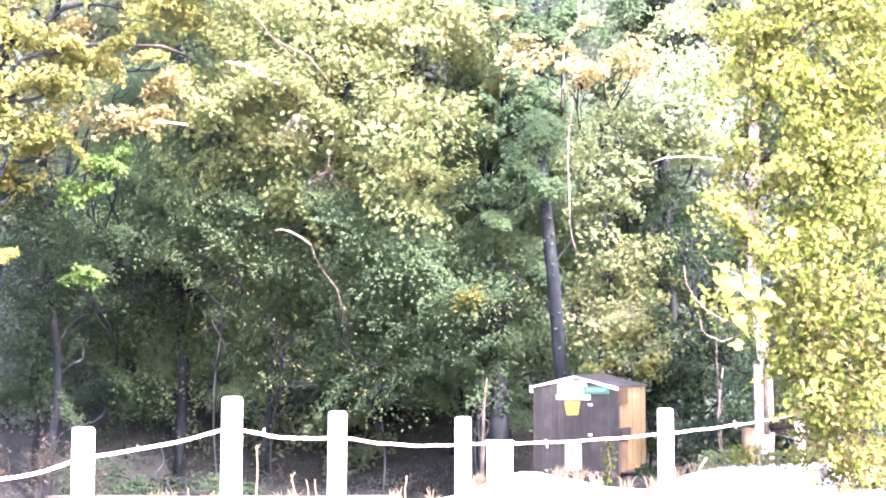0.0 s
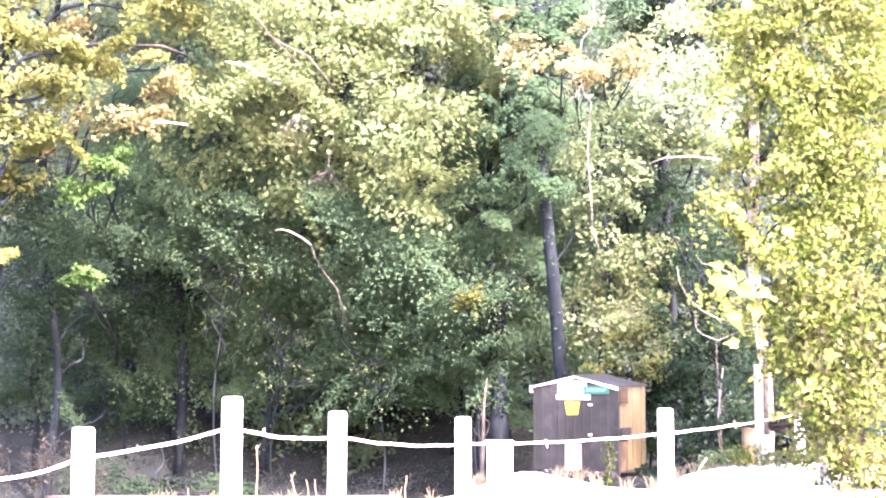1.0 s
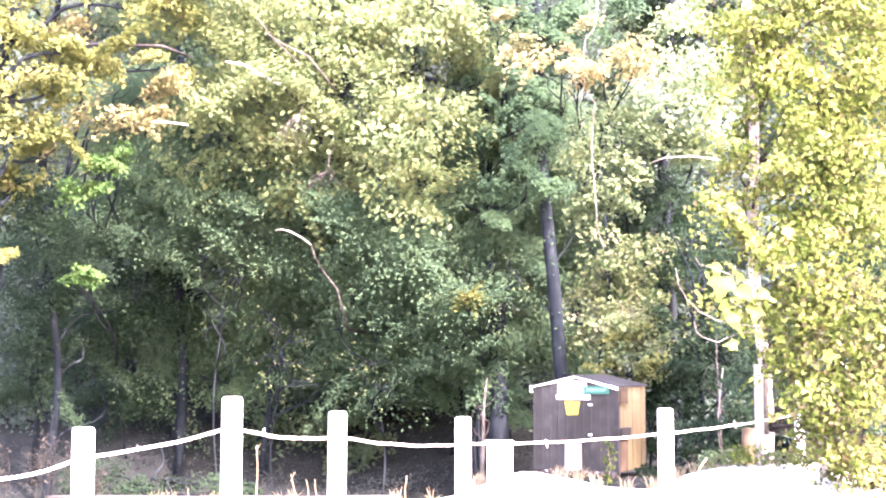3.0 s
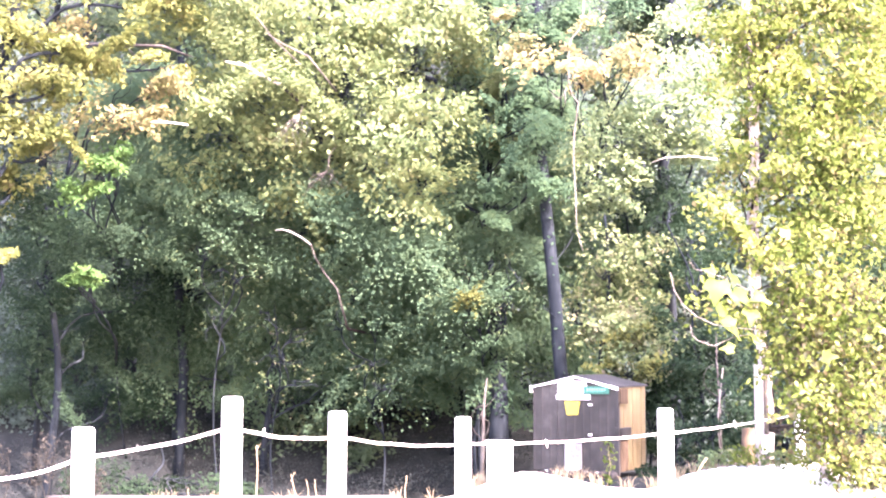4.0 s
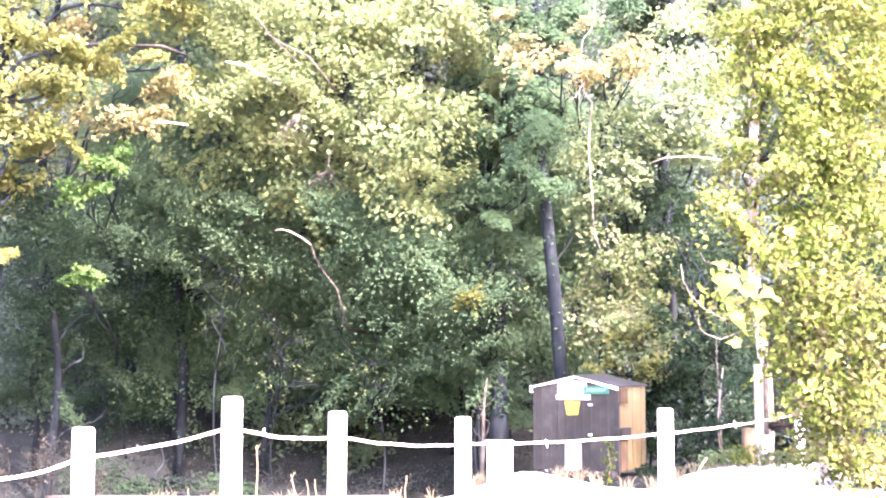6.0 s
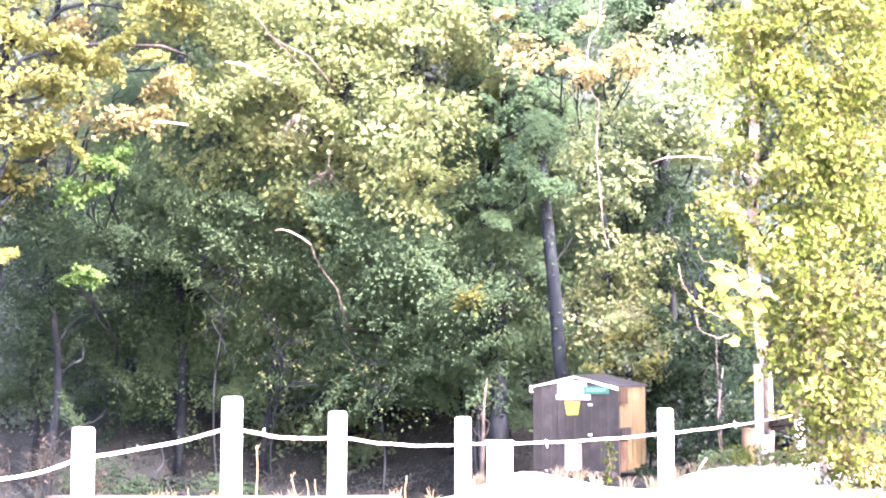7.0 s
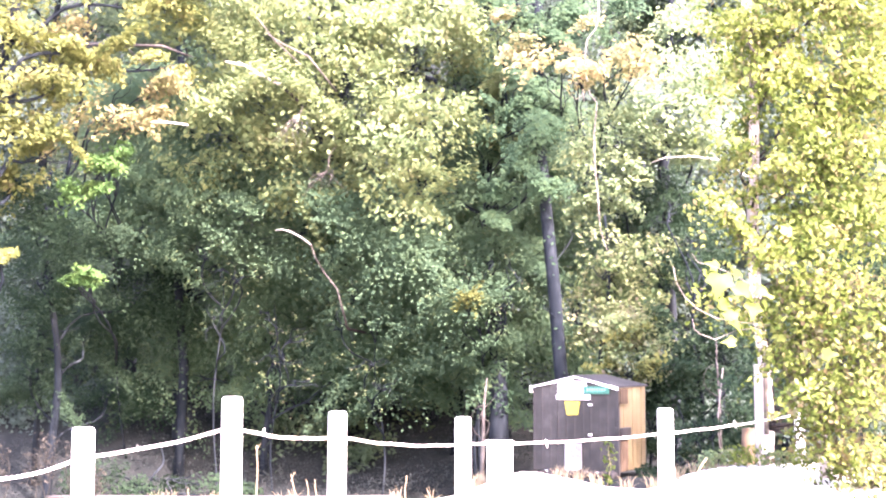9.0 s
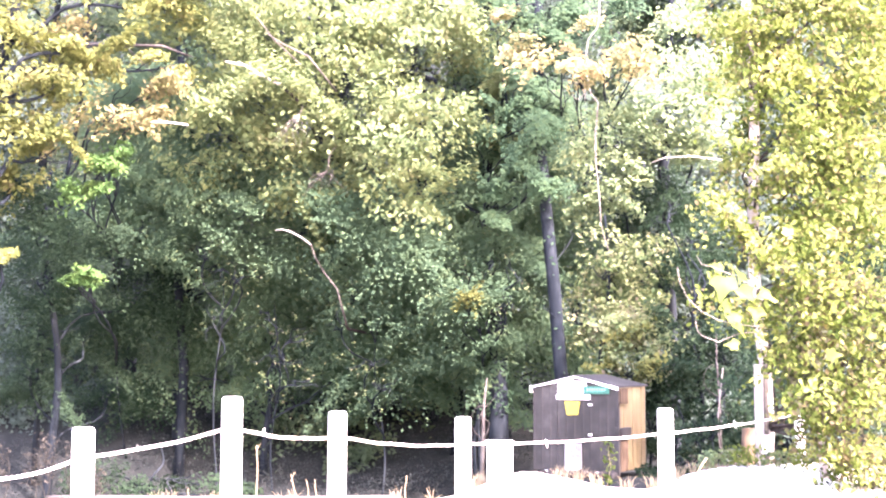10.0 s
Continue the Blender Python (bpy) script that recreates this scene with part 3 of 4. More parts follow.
grow("hickory_tree", (-0.3, 30), (-0.55, 29.5, 11.46), 0.16, LEAF["shade_teal"], 0.075, [
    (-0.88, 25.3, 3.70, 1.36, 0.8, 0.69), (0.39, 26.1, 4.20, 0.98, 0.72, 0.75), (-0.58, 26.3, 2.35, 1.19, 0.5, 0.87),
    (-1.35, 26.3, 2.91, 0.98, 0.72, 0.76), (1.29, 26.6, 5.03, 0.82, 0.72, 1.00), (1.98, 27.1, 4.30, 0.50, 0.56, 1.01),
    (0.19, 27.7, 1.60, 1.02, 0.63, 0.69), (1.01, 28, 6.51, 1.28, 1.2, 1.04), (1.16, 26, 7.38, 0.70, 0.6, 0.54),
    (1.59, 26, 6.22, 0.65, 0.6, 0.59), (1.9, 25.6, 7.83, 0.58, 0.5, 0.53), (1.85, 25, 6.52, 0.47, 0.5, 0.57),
    (1.91, 25.2, 5.33, 0.44, 0.5, 0.47), (0.87, 25.6, 5.22, 0.53, 0.4, 0.53)], "shaded hickory with drooping leaves, shade put into their green", 2.0, shade=True)
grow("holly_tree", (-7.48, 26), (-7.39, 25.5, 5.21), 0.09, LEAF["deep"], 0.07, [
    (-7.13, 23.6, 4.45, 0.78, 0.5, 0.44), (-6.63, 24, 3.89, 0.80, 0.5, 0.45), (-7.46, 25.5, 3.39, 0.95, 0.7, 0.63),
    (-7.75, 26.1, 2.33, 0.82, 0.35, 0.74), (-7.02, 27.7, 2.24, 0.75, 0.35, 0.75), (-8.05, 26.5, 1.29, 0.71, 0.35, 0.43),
    (-6.92, 29.0, 0.98, 0.90, 0.35, 0.57), (-6.2, 28.0, 2.96, 1.03, 0.7, 1.03)], "holly in deep shade, its green darkened for it", 1.8, shade=True)
grow("beech_tree", (-3.64, 28), (-3.59, 27.5, 4.11), 0.08, LEAF["shade_teal"], 0.07, [
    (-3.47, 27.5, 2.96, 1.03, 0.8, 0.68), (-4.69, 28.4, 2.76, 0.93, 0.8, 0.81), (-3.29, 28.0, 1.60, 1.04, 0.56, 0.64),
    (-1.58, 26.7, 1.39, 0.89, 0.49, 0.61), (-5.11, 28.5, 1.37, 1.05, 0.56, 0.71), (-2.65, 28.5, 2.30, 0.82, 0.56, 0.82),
    (-1.44, 28.2, 2.07, 0.83, 0.56, 0.83)], "young shaded beech with leaves coloured for the shade", 2.2, shade=True)
grow("dogwood_tree", (1.39, 29), (1.26, 28.5, 4.2), 0.07, LEAF["shade_teal"], 0.07, [
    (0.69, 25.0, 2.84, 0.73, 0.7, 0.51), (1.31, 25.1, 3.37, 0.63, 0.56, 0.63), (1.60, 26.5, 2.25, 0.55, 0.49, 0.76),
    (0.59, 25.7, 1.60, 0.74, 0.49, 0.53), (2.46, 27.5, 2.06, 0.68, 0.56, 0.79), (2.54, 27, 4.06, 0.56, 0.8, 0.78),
    (1.05, 25.1, 4.10, 0.42, 0.4, 0.52), (0.94, 26.5, 0.95, 0.49, 0.35, 0.55)], "small dogwood with leaves coloured for the shade", 1.8, shade=True)
grow("hickory_tree", (0.2, 28.5), (1.2, 25.0, 7.2), 0.06, LEAF["shade_dusk"], 0.08, [
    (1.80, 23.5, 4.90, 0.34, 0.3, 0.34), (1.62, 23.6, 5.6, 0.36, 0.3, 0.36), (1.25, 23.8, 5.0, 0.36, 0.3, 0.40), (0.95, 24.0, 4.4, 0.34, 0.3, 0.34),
    (1.40, 24.0, 6.4, 0.34, 0.3, 0.30), (0.85, 24.2, 5.9, 0.30, 0.3, 0.30), (1.75, 24.4, 6.1, 0.3, 0.2, 0.3), (2.3, 24.5, 8.0, 0.6, 0.4, 0.35), (3.3, 24.8, 8.2, 0.5, 0.4, 0.35), (1.3, 24.0, 8.1, 0.5, 0.4, 0.4), (1.75, 24.2, 7.5, 0.3, 0.3, 0.2)], "slender hickory, its grey-green leaves darkened for shade", 1.5, shade=True)
grow("sapling", (0.66, 26), (0.59, 25.5, 3.29), 0.03, LEAF["yellow"], 0.085, [
    (0.54, 24.0, 2.80, 0.09, 0.08, 0.035), (0.42, 24.1, 2.70, 0.05, 0.05, 0.02)], "thin sapling with a few bright yellow leaves", 0.3)
# saplings added for their pale leaves, which stand in for sun flecks
for at, top, boughs in (
        ((-3.24, 26.6), (-3.23, 26.1, 2.68), [(-3.05, 25.4, 1.75, 0.52, 0.45, 0.33), (-2.75, 25.4, 1.25, 0.60, 0.45, 0.30), (-3.35, 25.6, 2.4, 0.45, 0.45, 0.30), (-2.6, 25.5, 2.0, 0.38, 0.30, 0.30)]),
        ((-1.2, 26.6), (-1.23, 26.1, 2.46), [(-1.35, 25.2, 1.55, 0.45, 0.45, 0.18), (-1.10, 25.3, 1.15, 0.45, 0.45, 0.18), (-1.9, 25.2, 2.3, 0.24, 0.30, 0.52), (-1.75, 25.3, 2.9, 0.21, 0.30, 0.38)]),
        ((-4.39, 26.9), (-4.31, 26.4, 4.01), [(-4.15, 25.6, 3.35, 0.52, 0.45, 0.38), (-3.75, 25.6, 3.2, 0.38, 0.30, 0.45), (-4.55, 25.6, 3.6, 0.38, 0.30, 0.30), (-4.3, 25.8, 2.4, 0.30, 0.30, 0.45)]),
        ((0.7, 26.0), (0.95, 25.2, 4.2), [(0.9, 24.2, 3.35, 0.30, 0.2, 0.50), (1.05, 24.2, 2.6, 0.30, 0.2, 0.40), (0.45, 24.3, 2.95, 0.35, 0.2, 0.30), (1.35, 24.2, 3.1, 0.3, 0.2, 0.5)])):
    grow("sapling", at, top, 0.022, LEAF["cream"], 0.042, boughs, "thin sapling with sparse pale leaves as sun flecks in the shade", 0.07, SHADE_BARK)
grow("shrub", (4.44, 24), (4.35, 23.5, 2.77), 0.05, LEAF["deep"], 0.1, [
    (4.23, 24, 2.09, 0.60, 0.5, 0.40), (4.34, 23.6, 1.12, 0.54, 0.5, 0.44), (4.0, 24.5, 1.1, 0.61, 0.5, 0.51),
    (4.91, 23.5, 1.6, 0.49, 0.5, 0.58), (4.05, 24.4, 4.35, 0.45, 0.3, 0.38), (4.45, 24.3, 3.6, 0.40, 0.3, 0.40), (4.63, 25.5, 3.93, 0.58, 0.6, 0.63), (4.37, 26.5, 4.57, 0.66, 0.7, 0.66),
    (4.79, 23, 0.47, 0.38, 0.4, 0.48), (4.05, 24, 0.17, 0.45, 0.4, 0.40)], "shrub growing on the wooded bank, its green darkened for shade")


# dark foliage added only to give the draped tree shaded gaps
grow("gap_backing_tree", (6.4, 21.0), (6.1, 20.8, 8.2), 0.10, LEAF["deep"], 0.085, [
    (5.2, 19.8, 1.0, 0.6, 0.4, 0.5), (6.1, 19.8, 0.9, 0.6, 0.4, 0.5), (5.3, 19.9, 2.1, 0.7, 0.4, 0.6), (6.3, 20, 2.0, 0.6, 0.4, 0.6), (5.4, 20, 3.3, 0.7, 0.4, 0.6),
    (6.4, 20, 3.2, 0.6, 0.4, 0.6), (5.6, 20, 4.5, 0.7, 0.4, 0.6), (6.5, 20, 4.6, 0.6, 0.4, 0.7), (5.7, 20.2, 5.7, 0.7, 0.4, 0.6), (6.5, 20.2, 6.0, 0.6, 0.4, 0.7)], "dark foliage added behind the draped tree as shaded gaps", 1.0)


# shrub added where the ground beside the shed lies in shade
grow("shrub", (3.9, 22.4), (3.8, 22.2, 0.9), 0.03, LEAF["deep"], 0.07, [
    (3.55, 22.2, -0.2, 0.35, 0.3, 0.12), (4.0, 22.1, -0.2, 0.35, 0.3, 0.12), (3.75, 22.3, 0.35, 0.35, 0.3, 0.25), (4.3, 22.0, 0.35, 0.35, 0.3, 0.3)], "low shrub added beside the shed in place of dark shade", 0.8)


# dark brush added over a sunlit patch to stand for shade
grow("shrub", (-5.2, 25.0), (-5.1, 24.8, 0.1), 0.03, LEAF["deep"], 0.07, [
    (-5.6, 24.6, -0.55, 0.7, 0.4, 0.24), (-4.6, 24.8, -0.6, 0.7, 0.4, 0.2), (-6.4, 24.4, -0.45, 0.5, 0.4, 0.28), (-3.8, 25.0, -0.65, 0.5, 0.3, 0.16)], "low brush added to darken sunlit ground in the wood", 0.9)


# ---- dim woods behind ----
def make_far_woods():
    rng = np.random.default_rng(3)
    pts, out = [], []
    for i in range(2500):
        x, y = rng.uniform(-17, 17), rng.uniform(34, 46)
        z = rng.uniform(-0.5, 14) + max(0.0, y - 40) * 0.75
        k = 55
        q = rng.normal(0, 1, (k, 3)) * np.array((0.5, 0.5, 0.3))
        pts.append(np.array((x, y, z)) + q)
        out.append(np.repeat(np.array((0, -0.4, 0.7))[None], k, 0))
    ob = leaves("far_woods", np.concatenate(pts), np.concatenate(out), 0.22, LEAF["green"], None, rng)
    tagged(ob, "dim green leafy woods farther back", "woods", kind="stuff")
    rr = random.Random(4)
    for i in range(15):
        x, y = -10.5 + 1.5 * i + rr.uniform(-0.4, 0.4), rr.uniform(29.5, 33)
        boughs = []
        for k in range(11):
            boughs.append((x + rr.uniform(-1.2, 1.2), y + rr.uniform(-1, 1), 0.4 + 1.05 * k + rr.uniform(-0.4, 0.4), rr.uniform(0.8, 1.4), 0.8, rr.uniform(0.5, 0.8)))
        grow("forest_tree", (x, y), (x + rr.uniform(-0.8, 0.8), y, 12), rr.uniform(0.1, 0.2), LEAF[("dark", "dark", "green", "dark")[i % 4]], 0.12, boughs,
             "shaded forest tree, haze put into its dull green leaves", 0.6, shade=True)


make_far_woods()


def make_undergrowth():
    rng = np.random.default_rng(31)
    pts, out = [], []
    for i in range(240):
        x, y = rng.uniform(-9, 5), rng.uniform(25.5, 31)
        if x > 0.8 and y < 27:
            continue
        z = ground_z(x, y) + rng.uniform(0.03, 0.5)
        k = int(rng.uniform(40, 140))
        pts.append(np.array((x, y, z)) + rng.normal(0, 1, (k, 3)) * np.array((0.3, 0.3, 0.13)))
        out.append(np.repeat(np.array((0, -0.4, 0.7))[None], k, 0))
    # low weeds on the floor of the wood, added to darken sunlit ground
    for i in range(170):
        x, y = rng.uniform(-7.5, -2.2), rng.uniform(22.5, 27.0)
        k = int(rng.uniform(40, 120))
        pts.append(np.array((x, y, ground_z(x, y) + 0.06)) + rng.normal(0, 1, (k, 3)) * np.array((0.26, 0.26, 0.06)))
        out.append(np.repeat(np.array((0, -0.4, 0.7))[None], k, 0))
    # the brush takes a dark leaf tone in place of shade
    ob = leaves("undergrowth", np.concatenate(pts), np.concatenate(out), 0.05, LEAF["shade_dun"], None, rng)
    tagged(ob, "low brush under the trees, its grey-green darkened for shade", "brush", kind="stuff")


make_undergrowth()


# ---- tree draped in vines, its boughs stirring in the wind ----
STIR = []


def make_draped_tree():
    base = (4.30, 18.3)
    g = ground_z(*base)
    root = empty("vine_draped_tree", pose(base[0], base[1], g), "pale tree draped in sunlit yellow-green vine leaves", "tree")
    stem = []
    for k in range(15):
        z = g - 0.2 + (9.7 - g) * k / 14
        lean = step((z - 2.4) * 2.0)
        stem.append((Vector((4.30 - 0.38 * lean + 0.04 * math.sin(z * 1.7), 18.3 - 1.15 * lean, z)), 0.085 - 0.003 * k))
    part("trunk", tubes([stem], 10, 0.15, 3), PALE_BARK, root, "grey sunlit bark", True)
    part("side_stem", tubes([[((4.60, 16.6, -0.1), 0.058), ((4.59, 16.6, 0.5), 0.055), ((4.57, 16.6, 0.98), 0.045), ((4.6, 16.8, 1.5), 0.025)]], 10, 0.12, 9), PALE_BARK, root, "bare pale side stem", True)
    upper = [
        [(3.96, 17.2, 5.79, 0.50, 0.5, 0.36), (4.52, 17.4, 6.06, 0.65, 0.6, 0.36), (3.83, 17, 5.16, 0.39, 0.4, 0.32), (4.4, 17, 5.3, 0.49, 0.5, 0.35), (3.88, 16.6, 5.85, 0.28, 0.25, 0.22)],
        [(5.13, 17, 5.74, 0.56, 0.6, 0.49), (4.84, 16.8, 4.9, 0.52, 0.6, 0.42), (5.61, 17.2, 5.13, 0.50, 0.6, 0.57)],
        [(3.96, 17, 4.44, 0.42, 0.4, 0.32), (4.47, 16.8, 4.26, 0.49, 0.5, 0.35), (3.88, 17, 3.86, 0.35, 0.4, 0.32), (4.46, 16.8, 3.63, 0.49, 0.5, 0.35)],
        [(5.11, 16.6, 4.09, 0.55, 0.6, 0.41), (4.92, 16.5, 3.24, 0.55, 0.6, 0.44), (5.54, 16.8, 3.48, 0.42, 0.6, 0.63)],
    ]
    lower = [
        [(3.94, 17, 3.29, 0.39, 0.4, 0.28), (4.25, 16.6, 2.91, 0.52, 0.5, 0.38), (3.93, 16.6, 2.42, 0.41, 0.4, 0.34), (4.32, 16.4, 2.14, 0.48, 0.5, 0.34)],
        [(4.94, 16.2, 2.4, 0.54, 0.6, 0.40), (4.73, 16, 1.6, 0.53, 0.6, 0.40), (5.33, 16.2, 1.73, 0.40, 0.6, 0.60)],
        [(4.36, 16.4, 1.50, 0.30, 0.4, 0.20), (4.30, 16.6, 1.81, 0.36, 0.4, 0.28), (4.62, 16.2, 1.0, 0.22, 0.4, 0.34), (4.47, 16.6, 1.18, 0.14, 0.15, 0.10), (4.74, 15.8, 0.56, 0.20, 0.4, 0.33),
         (4.91, 15.8, 0.82, 0.46, 0.5, 0.46), (4.96, 15.6, 0.35, 0.45, 0.5, 0.30)],
        [(4.93, 17.5, 6.77, 1.38, 1, 0.44), (6.03, 17.5, 6.46, 0.87, 1, 0.87), (5.62, 18, 7.61, 1.42, 1, 0.60)],
    ]
    for i, boughs in enumerate(upper + lower):
        rng = np.random.default_rng(200 + i)
        runs = []
        for j, (x, y, z, rx, ry, rz) in enumerate(boughs):
            k = min(13, max(1, int((z - 0.5) / 9.5 * 14)))
            p = stem[k][0]
            runs.append(bent(p, (x, y, z), 0.022, 0.008, 0.15, 400 + i * 9 + j, 8))
            for w in range(3):
                e = (x + rng.uniform(-1, 1) * rx, y - rng.uniform(0, 1) * ry, z + rng.uniform(-1, 1) * rz)
                runs.append(bent(runs[-1 - w][6][0], e, 0.008, 0.003, 0.08, 700 + i * 31 + j * 4 + w, 5))
        # dark bark lets these boughs pass for shaded gaps between the leaves
        bough = part("bough", tubes(runs, 6, 0.1, i), BARK, root, "", True)
        pts, out = spray_points(boughs, 0.10, rng, 1.15, 0.5)
        out = out * 0.6 + np.array((0.45, -0.5, 0.15))
        low = i in (5, 6)
        turned = rng.random(len(pts)) < (0.35 if low else 0.10)
        made = leaves("vine_foliage", pts[~turned], out[~turned], 0.074, LEAF["vine"], root, rng, POINTED, 0.85)
        made.parent = bough
        made = leaves("turned_foliage", pts[turned], out[turned], 0.074, LEAF["brown" if low else "rust"], root, rng, POINTED, 0.85)
        made["label"] = "browned autumn leaves"
        made.parent = bough
        # the larger leaves that stand out
        at = np.array(root.matrix_world.translation)
        for x, y, z, rx, ry, rz in boughs[:4]:
            for k in range(3):
                c = np.array([(x + rng.uniform(-0.9, 0.9) * rx, y - ry * rng.uniform(0.9, 1.25), z + rng.uniform(-0.9, 0.9) * rz)]) - at
                leaves("leaf", c, np.array([(0.4, -0.7, 0.55)]), rng.uniform(0.10, 0.16), LEAF["vine"], None, rng, LOBED, 0.35).parent = bough
        bough.matrix_parent_inverse = Matrix()
        bough.data.transform(Matrix.Translation(-root.matrix_world.translation))
        STIR.append(bough)
    return root


make_draped_tree()


# ---- shoot of the vine with large leaves, reaching over the bank ----
def make_shoot():
    rng = np.random.default_rng(8)
    at = pose(3.75, 16.3, 2.2)
    shoot = empty("vine_shoot", at, "long vine shoot with large sunlit yellow-green leaves", "vine")
    inv = at.inverted()
    runs = [
        [((2.77, 16, 2.73), 0.0025), ((2.80, 16, 2.53), 0.0033), ((2.89, 16, 2.36), 0.0037), ((3.04, 16, 2.21), 0.0041), ((3.25, 16, 2.10), 0.0041), ((3.55, 16.1, 2.05), 0.0045), ((4.1, 16.6, 2.0), 0.0049)],
        [((2.97, 16, 2.10), 0.0025), ((2.99, 16, 1.98), 0.0033), ((3.05, 16, 1.92), 0.0037), ((3.23, 16, 1.85), 0.0037), ((3.5, 16.1, 1.95), 0.0041), ((4.0, 16.6, 2.0), 0.0045)],
        [((3.00, 16, 2.86), 0.0021), ((3.06, 16.0, 2.76), 0.0025), ((3.18, 16, 2.73), 0.0029), ((3.43, 16, 2.63), 0.0033), ((4.0, 16.6, 2.4), 0.0041)],
        [((2.90, 16, 2.35), 0.0016), ((2.91, 16, 2.25), 0.0016)],
    ]
    bm = tubes(runs, 7, 0.1, 2)
    part("stem", bm, VINE_BARK, shoot, "bare pale curling stem", True)
    spots = [(3.29, 15.95, 2.49, 0.26), (3.04, 16, 2.41, 0.15), (3.58, 16, 2.40, 0.17), (3.68, 16, 2.18, 0.20), (3.38, 15.95, 1.81, 0.20), (3.48, 16, 2.00, 0.16),
             (3.42, 16, 2.14, 0.15), (3.23, 16, 2.72, 0.12), (3.71, 16, 1.93, 0.17), (3.80, 16, 2.38, 0.17), (3.16, 16, 2.62, 0.11), (3.35, 16, 2.27, 0.11), (3.50, 16, 2.62, 0.12)]
    for x, y, z, s in spots:
        ob = leaves("leaf", np.array([(x, y, z)]), np.array([(0.35, -0.75, 0.55)]), s * 1.45, LEAF["vine"], None, rng, LOBED, 0.22)
        ob.data.transform(inv)
        ob.parent = shoot
    return shoot, at


SHOOT, SHOOT_AT = make_shoot()


# ---- bare vine hanging from high up ----
def make_hanging_vine():
    at = pose(2.424, 23.2, 15.01)
    vine = empty("hanging_vine", at, "bare pale woody vine hanging from the canopy", "vine")
    pts = [(2.424, 15.01), (2.459, 13.08), (2.436, 11.38), (2.390, 9.49), (2.366, 7.85), (2.343, 7.50), (2.285, 7.33), (2.134, 7.16), (2.088, 6.90), (2.082, 6.61), (2.088, 6.36), (2.134, 6.18), (2.239, 6.04), (2.216, 5.89), (2.192, 5.72), (2.158, 5.49), (2.146, 5.23), (2.146, 4.99), (2.169, 4.44), (2.169, 3.91), (2.216, 3.66), (2.274, 3.48)]
    run = []
    for (x, z) in pts:
        r = 0.0095 if z > 6.1 else 0.0105 if z > 5.2 else 0.0085 if z > 4.4 else 0.0055
        if 5.1 < z < 5.55:
            r = 0.014
        run.append(((x, 23.2 + 0.03 * math.sin(z * 3), z), r))
    part("main_stem", tubes([run], 9, 0.18, 6), VINE_BARK, vine, "", True)
    hook = [((2.088, 23.20, 6.36), 0.008), ((2.030, 23.18, 6.27), 0.007), ((1.972, 23.18, 6.16), 0.006), ((1.879, 23.17, 6.11), 0.005), ((1.810, 23.17, 6.16), 0.004), ((1.798, 23.17, 6.22), 0.003)]
    part("tendril", tubes([hook, [((2.018, 23.18, 6.26), 0.008), ((2.013, 23.17, 6.12), 0.006), ((2.018, 23.17, 6.03), 0.003)]], 6), VINE_BARK, vine, "curled side shoot", True)
    return vine


VINE = make_hanging_vine()


# ---- bare and broken branches among the leaves ----
def make_bare(label, runs, mat=PALE_BARK, name="bare_branch"):
    p = runs[0][0][0]
    b = empty(name, pose(*p), label, "branch")
    for i, run in enumerate(runs):
        part("stick", tubes([run], 7, 0.15, 4), mat[i] if isinstance(mat, list) else mat, b, "", True)


make_bare("arching dead branch, grey and peeling", [
    [((-2.99, 24.2, 3.93), 0.007), ((-2.86, 24.2, 3.945), 0.011), ((-2.71, 24.2, 3.90), 0.014), ((-2.52, 24.2, 3.80), 0.014), ((-2.35, 24.2, 3.67), 0.012)],
    [((-2.35, 24.2, 3.67), 0.010), ((-2.28, 24.25, 3.45), 0.008), ((-2.12, 24.3, 3.18), 0.010), ((-1.90, 24.4, 2.90), 0.014), ((-1.82, 24.4, 2.6), 0.018)],
    [((-1.82, 24.4, 2.6), 0.02), ((-1.75, 25.0, 2.2), 0.024), ((-1.2, 27.5, 2.1), 0.031), ((-0.35, 29.9, 2.2), 0.034)]], [PALE_BARK, MID_BARK, BARK])
make_bare("pale broken limb lying in the crown", [
    [((-3.81, 23.5, 6.83), 0.018), ((-3.47, 23.5, 6.76), 0.027), ((-3.2, 23.6, 6.6), 0.027), ((-2.84, 23.5, 6.42), 0.030)],
    [((-2.84, 23.5, 6.42), 0.028), ((-2.5, 24.6, 6.2), 0.030), ((-2.3, 29, 5.2), 0.036)],
    [((-3.04, 22.9, 7.2), 0.009), ((-2.7, 22.9, 6.98), 0.015), ((-2.31, 23, 6.81), 0.018), ((-1.9, 24, 6.4), 0.018)],
    [((-3.2, 23, 7.5), 0.006), ((-2.9, 23, 7.1), 0.012), ((-2.45, 23.2, 6.7), 0.012)]], [PALE_BARK, BARK, MID_BARK, MID_BARK])
make_bare("long grey limb reaching across the yellow leaves", [
    [((-7.6, 22.4, 6.80), 0.040), ((-6.4, 22.3, 6.86), 0.036), ((-5.5, 22.3, 6.84), 0.030), ((-4.69, 22.4, 6.85), 0.022), ((-4.2, 22.6, 6.7), 0.009)],
    [((-5.3, 22.3, 6.84), 0.012), ((-5.0, 22.2, 6.55), 0.007), ((-4.75, 22.2, 6.3), 0.004)],
    [((-6.9, 22.3, 6.82), 0.012), ((-6.5, 22.2, 6.65), 0.009), ((-6.0, 22.2, 6.6), 0.005)]], BARK)
